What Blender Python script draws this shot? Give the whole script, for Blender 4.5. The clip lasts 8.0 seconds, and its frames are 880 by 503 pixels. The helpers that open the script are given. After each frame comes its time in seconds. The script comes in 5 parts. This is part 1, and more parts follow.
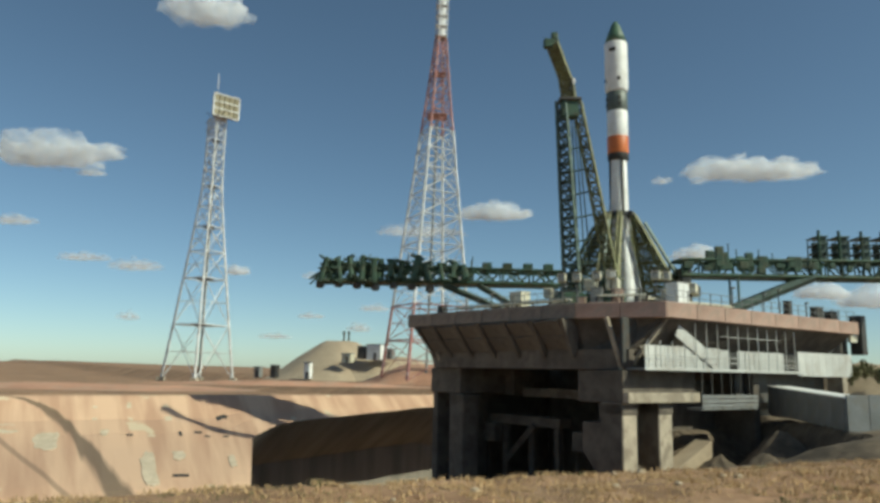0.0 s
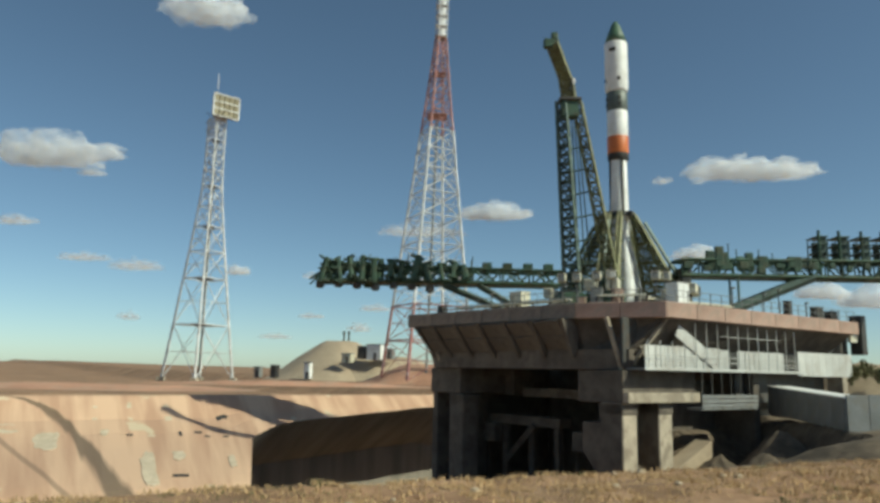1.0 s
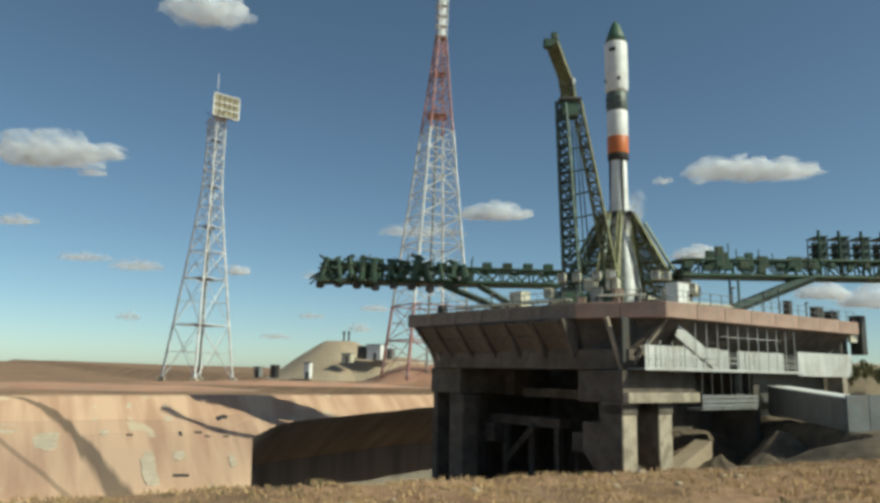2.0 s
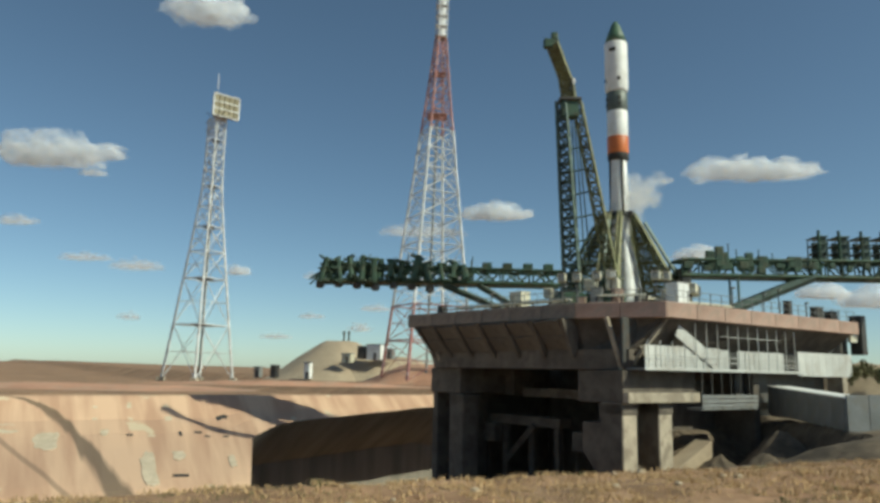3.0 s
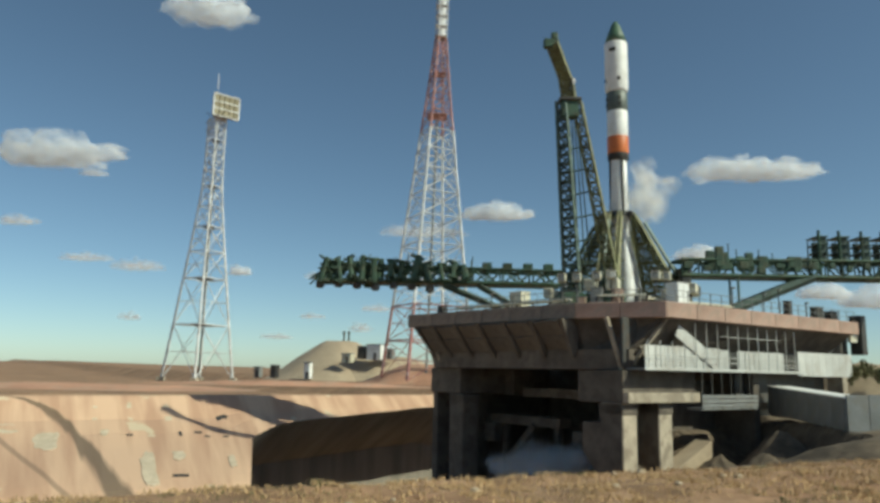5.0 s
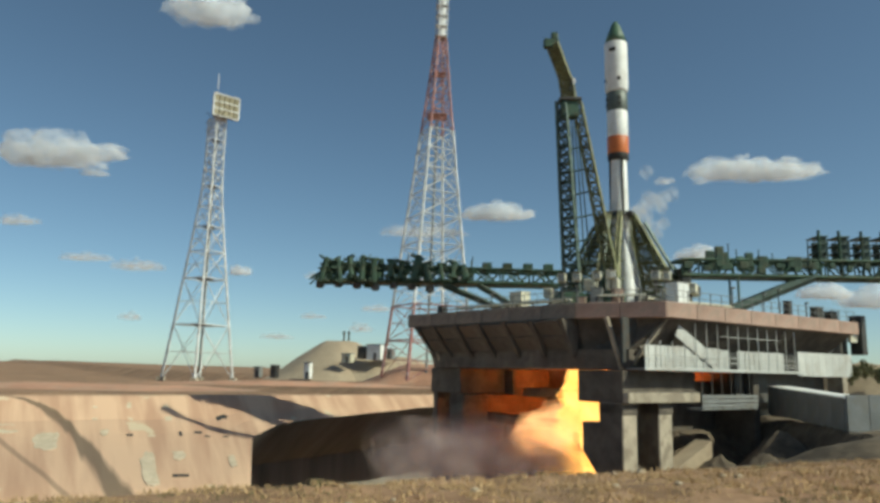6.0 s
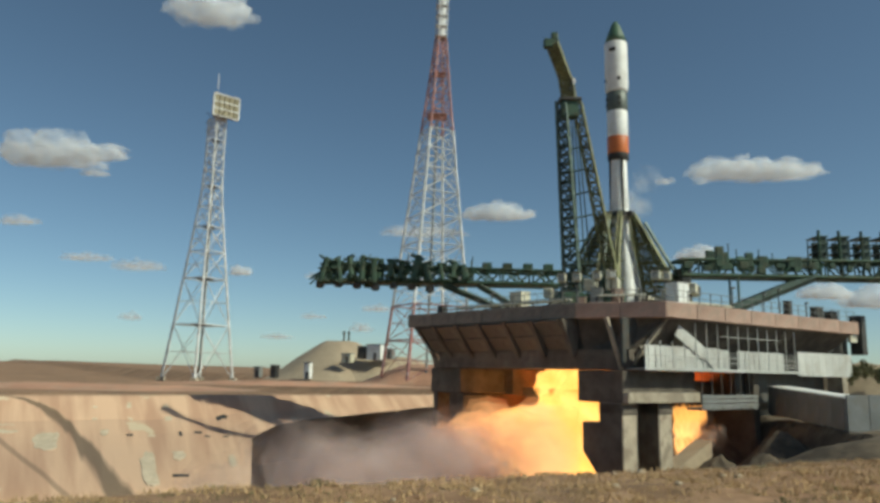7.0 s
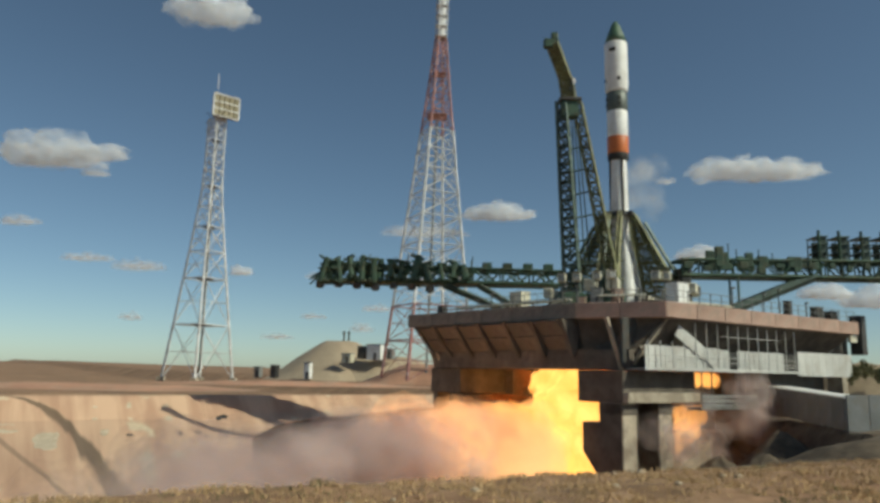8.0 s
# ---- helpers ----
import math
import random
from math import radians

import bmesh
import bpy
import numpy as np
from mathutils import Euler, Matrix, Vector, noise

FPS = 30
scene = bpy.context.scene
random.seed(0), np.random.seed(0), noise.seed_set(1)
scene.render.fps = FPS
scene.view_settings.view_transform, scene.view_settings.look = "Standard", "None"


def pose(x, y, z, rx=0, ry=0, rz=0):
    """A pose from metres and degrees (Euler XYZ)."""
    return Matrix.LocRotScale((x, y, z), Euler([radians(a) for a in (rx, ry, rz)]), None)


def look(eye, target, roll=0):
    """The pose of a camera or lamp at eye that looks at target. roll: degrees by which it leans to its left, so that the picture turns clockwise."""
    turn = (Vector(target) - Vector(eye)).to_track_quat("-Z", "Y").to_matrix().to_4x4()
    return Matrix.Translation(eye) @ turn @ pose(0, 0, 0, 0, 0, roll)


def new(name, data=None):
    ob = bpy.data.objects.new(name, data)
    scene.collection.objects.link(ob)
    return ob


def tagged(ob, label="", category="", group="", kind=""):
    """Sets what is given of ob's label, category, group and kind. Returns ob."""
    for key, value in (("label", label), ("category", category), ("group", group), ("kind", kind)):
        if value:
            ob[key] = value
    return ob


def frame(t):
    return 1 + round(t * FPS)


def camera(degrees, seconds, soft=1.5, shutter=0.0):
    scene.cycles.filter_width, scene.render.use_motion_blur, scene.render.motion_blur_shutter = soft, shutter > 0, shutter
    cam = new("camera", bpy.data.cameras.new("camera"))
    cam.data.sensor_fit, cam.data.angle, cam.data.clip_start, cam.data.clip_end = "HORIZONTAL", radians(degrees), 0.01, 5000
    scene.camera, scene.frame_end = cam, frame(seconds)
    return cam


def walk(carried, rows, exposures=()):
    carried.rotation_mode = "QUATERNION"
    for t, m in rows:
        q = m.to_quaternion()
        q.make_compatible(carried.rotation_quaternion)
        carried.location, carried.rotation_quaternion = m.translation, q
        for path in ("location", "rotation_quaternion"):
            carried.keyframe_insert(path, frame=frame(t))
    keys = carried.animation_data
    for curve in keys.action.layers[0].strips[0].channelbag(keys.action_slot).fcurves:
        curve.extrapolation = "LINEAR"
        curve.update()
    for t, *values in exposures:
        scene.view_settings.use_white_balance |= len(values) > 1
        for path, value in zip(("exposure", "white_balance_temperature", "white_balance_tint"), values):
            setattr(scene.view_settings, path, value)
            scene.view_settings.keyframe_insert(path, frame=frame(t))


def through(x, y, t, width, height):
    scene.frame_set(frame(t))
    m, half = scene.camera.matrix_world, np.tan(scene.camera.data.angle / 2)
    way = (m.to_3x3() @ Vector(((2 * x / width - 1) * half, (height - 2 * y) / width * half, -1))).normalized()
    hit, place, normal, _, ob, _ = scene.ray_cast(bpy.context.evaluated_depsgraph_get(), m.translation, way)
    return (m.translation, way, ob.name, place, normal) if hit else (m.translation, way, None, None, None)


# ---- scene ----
# ---------- camera ----------
cam = camera(62.2, 8.0, soft=3.3)
EYE = (0.0, 0.0, 1.7)
AIM = look(EYE, (0.0, 100.0, 1.7 + 100.0 * 215 / 1300), 1.1)
walk(cam, [(0.0, AIM), (8.0, AIM)], [(0.0, 0.0, 6950, -9), (5.6, 0.0, 6950, -9), (6.6, -0.1, 6950, -9), (8.0, -0.29, 7100, -5)])

# ---------- world and sun ----------
SUN = Vector((53.4, -24.0, 47.5)).normalized()
world = bpy.data.worlds.new("sky")
scene.world = world
world.use_nodes = True
wn = world.node_tree.nodes
sky = wn.new("ShaderNodeTexSky")
sky.sky_type, sky.sun_disc = "NISHITA", False
sky.sun_elevation = math.asin(SUN.z)
sky.sun_rotation = math.atan2(SUN.x, SUN.y)
sky.altitude, sky.air_density, sky.dust_density, sky.ozone_density = 300, 0.68, 0.55, 2.2
wn["Background"].inputs["Strength"].default_value = 0.108
world.node_tree.links.new(sky.outputs[0], wn["Background"].inputs["Color"])
sun = new("sun", bpy.data.lights.new("sun", "SUN"))
sun.data.energy, sun.data.angle, sun.data.color = 4.3, radians(0.53), (1.0, 0.955, 0.885)
sun.matrix_basis = look(SUN * 50, (0, 0, 0))


# ---------- materials ----------
def mat(name, color, rough=0.8, metal=0.0, scale=1.0, vary=0.25, fine=12.0, bump=0.3, stain=None, amount=0.5, rand=0.0, stretch=None, turn=0.0):
    """Base colour varied at two scales, optional stains, relief, random shade per object."""
    m = bpy.data.materials.new(name)
    m.use_nodes = True
    nd, ln = m.node_tree.nodes, m.node_tree.links
    p = nd["Principled BSDF"]
    p.inputs["Roughness"].default_value, p.inputs["Metallic"].default_value = rough, metal
    tc = nd.new("ShaderNodeTexCoord")
    src = tc.outputs["Object"]
    if stretch:
        mp = nd.new("ShaderNodeMapping")
        mp.inputs["Scale"].default_value = stretch
        mp.inputs["Rotation"].default_value = (0, 0, turn)
        ln.new(src, mp.inputs["Vector"])
        src = mp.outputs[0]

    def tex(s, detail=4.0):
        n = nd.new("ShaderNodeTexNoise")
        n.inputs["Scale"].default_value, n.inputs["Detail"].default_value = s, detail
        ln.new(src, n.inputs["Vector"])
        return n.outputs["Fac"]

    def ramp(fac, a, b, lo, hi):
        r = nd.new("ShaderNodeValToRGB")
        r.color_ramp.elements[0].position, r.color_ramp.elements[1].position = lo, hi
        r.color_ramp.elements[0].color, r.color_ramp.elements[1].color = (*a, 1), (*b, 1)
        ln.new(fac, r.inputs[0])
        return r.outputs[0]

    def mix(kind, fac, a, b):
        x = nd.new("ShaderNodeMix")
        x.data_type, x.blend_type = "RGBA", kind
        if isinstance(fac, float):
            x.inputs["Factor"].default_value = fac
        else:
            ln.new(fac, x.inputs["Factor"])
        ln.new(a, x.inputs["A"])
        ln.new(b, x.inputs["B"])
        return x.outputs["Result"]

    lo = tuple(c * (1 - vary) for c in color)
    hi = tuple(min(1, c * (1 + vary)) for c in color)
    col = ramp(tex(scale), lo, hi, 0.3, 0.7)
    grain = ramp(tex(fine), (0.78,) * 3, (1.0,) * 3, 0.3, 0.65)
    col = mix("MULTIPLY", 0.8, col, grain)
    if stain:
        mask = ramp(tex(scale * 2.3, 6.0), (0, 0, 0), (amount,) * 3, 0.48, 0.62)
        flat = nd.new("ShaderNodeRGB")
        flat.outputs[0].default_value = (*stain, 1)
        col = mix("MIX", mask, col, flat.outputs[0])
    if rand:
        oi = nd.new("ShaderNodeObjectInfo")
        shade = ramp(oi.outputs["Random"], (1 - rand,) * 3, (1.0,) * 3, 0.0, 1.0)
        col = mix("MULTIPLY", 1.0, col, shade)
    ln.new(col, p.inputs["Base Color"])
    if bump:
        b = nd.new("ShaderNodeBump")
        b.inputs["Strength"].default_value, b.inputs["Distance"].default_value = bump, 0.05
        ln.new(tex(fine * 1.3, 5.0), b.inputs["Height"])
        ln.new(b.outputs[0], p.inputs["Normal"])
    return m


GREEN = mat("green_paint", (0.055, 0.105, 0.07), 0.55, 0.2, 0.5, 0.35, 6, 0.15, (0.09, 0.075, 0.04), 0.5, 0.3)
OLIVE = mat("olive_paint", (0.215, 0.215, 0.10), 0.6, 0.1, 0.6, 0.35, 6, 0.15, (0.10, 0.08, 0.04), 0.5, 0.3)
TEAL = mat("grey_green_paint", (0.10, 0.15, 0.13), 0.55, 0.2, 0.5, 0.3, 6, 0.15, (0.07, 0.06, 0.04), 0.4, 0.3)
WHITE = mat("white_paint", (0.84, 0.84, 0.82), 0.5, 0, 0.3, 0.06, 5, 0.08, (0.55, 0.52, 0.47), 0.35)
# white dimmed to hold back the sunlight on the gallery; its stains are wear
CLAD = mat("toned_down_cladding", (0.62, 0.62, 0.59), 0.6, 0, 0.3, 0.12, 5, 0.1, (0.42, 0.38, 0.33), 0.45, 0.15)
STEELW = mat("white_steel", (0.80, 0.81, 0.81), 0.5, 0.1, 0.4, 0.15, 5, 0.1, (0.35, 0.25, 0.18), 0.35, 0.2)
STEELR = mat("red_steel", (0.42, 0.19, 0.17), 0.55, 0.1, 0.4, 0.2, 5, 0.1, (0.55, 0.44, 0.42), 0.6, 0.2)
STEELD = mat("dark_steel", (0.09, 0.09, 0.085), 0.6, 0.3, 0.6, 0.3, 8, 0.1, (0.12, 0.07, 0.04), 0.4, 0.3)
GREY = mat("grey_paint", (0.25, 0.255, 0.25), 0.65, 0, 0.5, 0.15, 5, 0.1, (0.22, 0.19, 0.15), 0.4, 0.15)
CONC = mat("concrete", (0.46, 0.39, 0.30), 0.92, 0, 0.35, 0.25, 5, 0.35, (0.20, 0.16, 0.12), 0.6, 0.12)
# darker concrete; on pier caps and leg linings it imitates shade
CONCD = mat("dark_concrete", (0.15, 0.125, 0.10), 0.93, 0, 0.35, 0.3, 5, 0.35, (0.08, 0.065, 0.055), 0.6, 0.15)
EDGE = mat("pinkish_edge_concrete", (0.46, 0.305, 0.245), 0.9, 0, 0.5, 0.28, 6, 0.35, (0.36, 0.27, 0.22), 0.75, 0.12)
# shaded copy of the edge concrete, for sides turned from the sun
EDGEB = mat("shaded_edge_concrete", (0.27, 0.225, 0.185), 0.9, 0, 0.5, 0.25, 6, 0.35, (0.17, 0.13, 0.11), 0.6, 0.12)
ORANGE = mat("orange_paint", (0.62, 0.17, 0.045), 0.45, 0, 0.4, 0.1, 5, 0.05, (0.45, 0.13, 0.05), 0.3)
NOSE = mat("nose_green", (0.065, 0.125, 0.075), 0.5, 0, 0.5, 0.15, 5, 0.05)
BANDG = mat("band_grey_green", (0.11, 0.13, 0.115), 0.5, 0.1, 0.6, 0.2, 4, 0.05)
DARK = mat("black_soot", (0.035, 0.033, 0.03), 0.8, 0, 0.5, 0.3, 5, 0.1)
CREAM = mat("cream_paint", (0.72, 0.68, 0.54), 0.6, 0, 0.5, 0.15, 5, 0.1, (0.35, 0.28, 0.16), 0.4, 0.1)
LAMPG = mat("lamp_housing", (0.42, 0.38, 0.27), 0.4, 0.2, 0.8, 0.2, 5, 0.1, (0.2, 0.16, 0.1), 0.4, 0.2)
DIRT = mat("dry_earth", (0.43, 0.30, 0.19), 0.97, 0, 0.06, 0.2, 1.6, 0.5, (0.34, 0.21, 0.12), 0.55)
MOUND = mat("pale_earth", (0.43, 0.34, 0.24), 0.97, 0, 0.08, 0.15, 1.2, 0.5, (0.35, 0.26, 0.18), 0.4)
# earth darkened to paint in the shade below the ramp
SHADE_EARTH = mat("shade_dark_earth", (0.115, 0.086, 0.060), 0.97, 0, 0.3, 0.35, 2.5, 0.8, (0.20, 0.15, 0.10), 0.5)
REDDIRT = mat("reddish_earth", (0.50, 0.27, 0.175), 0.97, 0, 0.08, 0.2, 1.4, 0.5, (0.40, 0.30, 0.22), 0.5)


# ---------- mesh helpers ----------
def part(name, bm, material, parent=None, label="", smooth=False):
    me = bpy.data.meshes.new(name)
    bm.normal_update()
    bm.to_mesh(me)
    bm.free()
    me.materials.append(material)
    if smooth:
        for p in me.polygons:
            p.use_smooth = True
    ob = new(name, me)
    if parent is not None:
        ob.parent = parent
    if label:
        tagged(ob, label)
    return ob


def same(name, ob, parent, m=None):
    """One more object on the mesh of ob."""
    o = new(name, ob.data)
    o.parent = parent
    if m is not None:
        o.matrix_basis = m
    return o


def thing(name, label, category, m=None, group="", kind=""):
    e = new(name)
    if m is not None:
        e.matrix_basis = m
    return tagged(e, label, category, group, kind)


def box(bm, c, s, m=None):
    """A box with centre c and size s."""
    mm = Matrix.LocRotScale(Vector(c), None, Vector(s))
    return bmesh.ops.create_cube(bm, size=1, matrix=(m @ mm) if m else mm)["verts"]


def bevelled(c, s, b=0.05):
    bm = bmesh.new()
    box(bm, c, s)
    bmesh.ops.bevel(bm, geom=bm.edges[:], offset=b, segments=1, affect="EDGES")
    return bm


def strut(bm, p, q, w, n=4):
    """A bar of width w from p to q."""
    p, q = Vector(p), Vector(q)
    d = q - p
    if d.length < 1e-4:
        return
    m = Matrix.Translation((p + q) / 2) @ d.to_track_quat("Z", "Y").to_matrix().to_4x4()
    bmesh.ops.create_cone(bm, cap_ends=True, segments=n, radius1=w * 0.6, radius2=w * 0.6, depth=d.length, matrix=m)


def bar(name, p, q, w, material, parent, n=4):
    bm = bmesh.new()
    strut(bm, p, q, w, n)
    return part(name, bm, material, parent)


def lathe(profile, n=32, centre=(0, 0)):
    """A closed turned body from (radius, height) pairs."""
    bm = bmesh.new()
    rings = []
    for r, z in profile:
        rings.append([bm.verts.new((centre[0] + r * math.cos(2 * math.pi * i / n), centre[1] + r * math.sin(2 * math.pi * i / n), z)) for i in range(n)])
    for a, b in zip(rings, rings[1:]):
        for i in range(n):
            bm.faces.new((a[i], a[(i + 1) % n], b[(i + 1) % n], b[i]))
    bm.faces.new(rings[-1])
    bm.faces.new(rings[0][::-1])
    return bm


def prism(pts, z0, z1, pts_low=None):
    """An upright prism over a plan; pts_low gives the lower outline where it differs."""
    bm = bmesh.new()
    lowpts = pts_low or pts
    a = [bm.verts.new((x, y, z0)) for x, y in lowpts]
    b = [bm.verts.new((x, y, z1)) for x, y in pts]
    n = len(pts)
    for i in range(n):
        bm.faces.new((a[i], a[(i + 1) % n], b[(i + 1) % n], b[i]))
    bm.faces.new(b)
    bm.faces.new(a[::-1])
    bmesh.ops.recalc_face_normals(bm, faces=bm.faces[:])
    return bm


def truss(parent, p, q, h, w, bays, material, chord=0.22, web=0.13, h2=None, w2=None, side=None):
    """A four-chord lattice girder from p to q: four chords, and the web of each bay."""
    p, q = Vector(p), Vector(q)
    ax = (q - p).normalized()
    sd = Vector(side).normalized() if side else ax.cross(Vector((0, 0, 1))).normalized()
    up = sd.cross(ax).normalized()
    h2, w2 = h2 or h, w2 or w

    def at(f, i, j):
        return p.lerp(q, f) + sd * (i * (w + (w2 - w) * f) / 2) + up * (j * (h + (h2 - h) * f) / 2)

    cs = [(-1, -1), (1, -1), (1, 1), (-1, 1)]
    for i, j in cs:
        bar("chord", at(0, i, j), at(1, i, j), chord, material, parent)
    for b in range(bays):
        bm = bmesh.new()
        f0, f1 = b / bays, (b + 1) / bays
        for k in range(4):
            a, c = cs[k], cs[(k + 1) % 4]
            strut(bm, at(f0, *a), at(f0, *c), web)
            s, e = (a, c) if (b + k) % 2 else (c, a)
            strut(bm, at(f0, *s), at(f1, *e), web)
        part("lattice_bay", bm, material, parent)
    return at


# ---------- ground: one sheet, with the flame pit sunk into it ----------
GZ, RIM, FAR = -1.1, -1.55, 1.265
R0, DU, DV = Vector((-46.7, 79.5)), Vector((0.8454, 0.5341)), Vector((0.5341, -0.8454))


def wall_line(u):
    """How far below the rim the retaining wall stands."""
    return 5.0 - 0.096 * (u - 29.7) * (1 if u > 29.7 else 5.2)


def end_skew(v):
    return 0.30 * max(0.0, min(v, 40.0) - 7.0)


HEAPS = ((38.5, 60, 6.0, 4.5, -2.6), (25.3, 61, 2.2, 2.4, -5.2), (29.6, 62, 2.4, 2.4, -5.0), (21.8, 63, 2.0, 2.4, -6.2))


def stretch(p, v):
    """The far side of the pit lies a little farther out and lower than the near side."""
    f = min(1.0, max(0.0, (v + 62) / 55)) * min(1.0, max(0.0, (13 - v) / 10))
    return Vector(EYE).lerp(Vector(p), 1 + (FAR - 1) * f * f * (3 - 2 * f))


def ground_z(u, v):
    lip = 74.2 + 0.153 * u
    depth = min(0.8 * (math.sqrt(v * v + 0.8) - 0.9), (lip - v) * 0.9, (160 - u) * 0.4, (u + 75) * 0.5)
    depth = max(0.0, min(depth, 9.6))
    if u > 25.6 - end_skew(v) and wall_line(u) + 0.1 < v < 43 and u < 92:
        depth = 11.2
    g = Vector((R0.x + DU.x * u + DV.x * v, R0.y + DU.y * u + DV.y * v))
    # earth piled against and in front of the platform, in the platform's axes
    p = g - Vector((22.9, 92.0))
    x, y = p.x * 0.816 + p.y * 0.578, p.y * 0.816 - p.x * 0.578
    lump = noise.noise(Vector((x * 0.23, y * 0.23, 3))) + 0.5 * noise.noise(Vector((x * 0.6, y * 0.6, 9)))
    under = -4.2 - 1.0 * max(0.0, -9.5 - y) - 0.9 * max(0.0, -2.0 - x) + 0.4 * lump
    bank = -2.9 - 1.35 * max(0.0, 38.3 - g.x) - 0.5 * max(0.0, 67 - g.y) + 0.45 * lump
    heap = max(h - ((g.x - cx) / w) ** 2 - ((g.y - cy) / d) ** 2 for cx, cy, w, d, h in HEAPS) + 0.4 * lump
    if y > -8.0 and x < 6.0:
        under = -20.0
    bank = max(under, bank, heap)
    level = RIM + (GZ - RIM) * (min(1.0, max(0.0, (v - 40) / 20)) if v > 0 else min(1.0, -v / 50))
    if v > 0 and y < 30 and depth > 0:
        depth = max(0.0, min(depth, level - bank))
    h = level
    if v < 0:
        h += 0.25 * noise.noise(Vector((u * 0.03, v * 0.03, 1))) * min(1, -v / 10)
        far = g.length
        if far > 300:
            h += min(1, (far - 300) / 1500) * (3.0 + 7 * noise.noise(Vector((u * 0.0011, v * 0.0011, 7))))
            if g.y > 0:
                h += max(0.0, -g.x / g.y - 0.36) * 0.026 * g.y * min(1, (far - 300) / 900)
    else:
        if v > lip - 1:
            h += 0.16 * noise.noise(Vector((u * 0.5, v * 0.5, 5))) + 0.08 * noise.noise(Vector((u * 1.7, v * 1.7, 8)))
        h += 0.18 * noise.noise(Vector((u * 0.25, v * 0.25, 2))) * min(1, depth)
    return h - depth


def steps(start, first, grow, stop):
    out, s, x = [], first, start
    while x < stop:
        out.append(x)
        x += s
        s *= grow
    return out + [stop]


def build_ground():
    us = sorted(set([-u for u in steps(30, 3, 1.22, 3800)] + list(np.arange(-28, 22.0, 1.0)) + list(np.arange(22.0, 24.4, 1.0)) + [25.0, 25.5, 25.7, 26.3] + list(np.arange(27.0, 40, 1.0)) + list(np.arange(40, 100, 0.7)) + list(np.arange(100, 112, 1.0)) + steps(112, 2, 1.22, 3800)))
    vneg = [-v for v in steps(0.0, 1.0, 1.16, 3800)][::-1]
    vfar = list(np.arange(8.8, 67, 0.8)) + list(np.arange(67, 95, 0.4)) + steps(95, 1, 1.3, 3800)
    bm = bmesh.new()
    rows, plan = [], []
    for u in us:
        w = wall_line(min(max(u, 22), 92))
        vs = vneg + [w * f for f in (0.1, 0.25, 0.45, 0.65, 0.82, 0.97)] + [w + 0.05, w + 0.16, w + 0.6, w + 1.4] + vfar
        row = []
        near = max(0.0, min(1.0, 1.25 - abs(u - 25.6) / 16))
        for v in vs:
            a = u - end_skew(v) * near if v < 62 else u
            p = R0 + DU * a + DV * v
            z = ground_z(a, v)
            if 25.6 < u < 90 and w < v < w + 1.0:
                # the retaining wall is undercut below its edge, a made-up shape that keeps it shaded
                p, z = p - DV * 13.0 * min(1.0, (90 - u) / 12), z - 6.5
            elif 25.6 < u < 90 and w < v < 18:
                z -= 6.0 * min(1.0, (18 - v) / 8)
            plan += (p.x, p.y, z)
            row.append(bm.verts.new(stretch((p.x, p.y, z), v)))
        rows.append(row)
    for a, b in zip(rows, rows[1:]):
        for i in range(len(a) - 1):
            bm.faces.new((a[i], a[i + 1], b[i + 1], b[i]))
    bmesh.ops.recalc_face_normals(bm, faces=bm.faces[:])
    ob = part("ground", bm, GROUND, None, smooth=False)
    ob.data.attributes.new("plan", "FLOAT_VECTOR", "POINT").data.foreach_set("vector", plan)
    # the bank below the ramp takes a darker earth that imitates shade
    ob.data.materials.append(SHADE_EARTH)
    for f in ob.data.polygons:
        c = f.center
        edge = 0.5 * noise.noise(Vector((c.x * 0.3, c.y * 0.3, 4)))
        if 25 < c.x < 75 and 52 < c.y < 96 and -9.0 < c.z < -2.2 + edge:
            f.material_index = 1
    return tagged(ob, "dry sandy steppe with a concrete-lined flame pit", "ground", kind="structure")


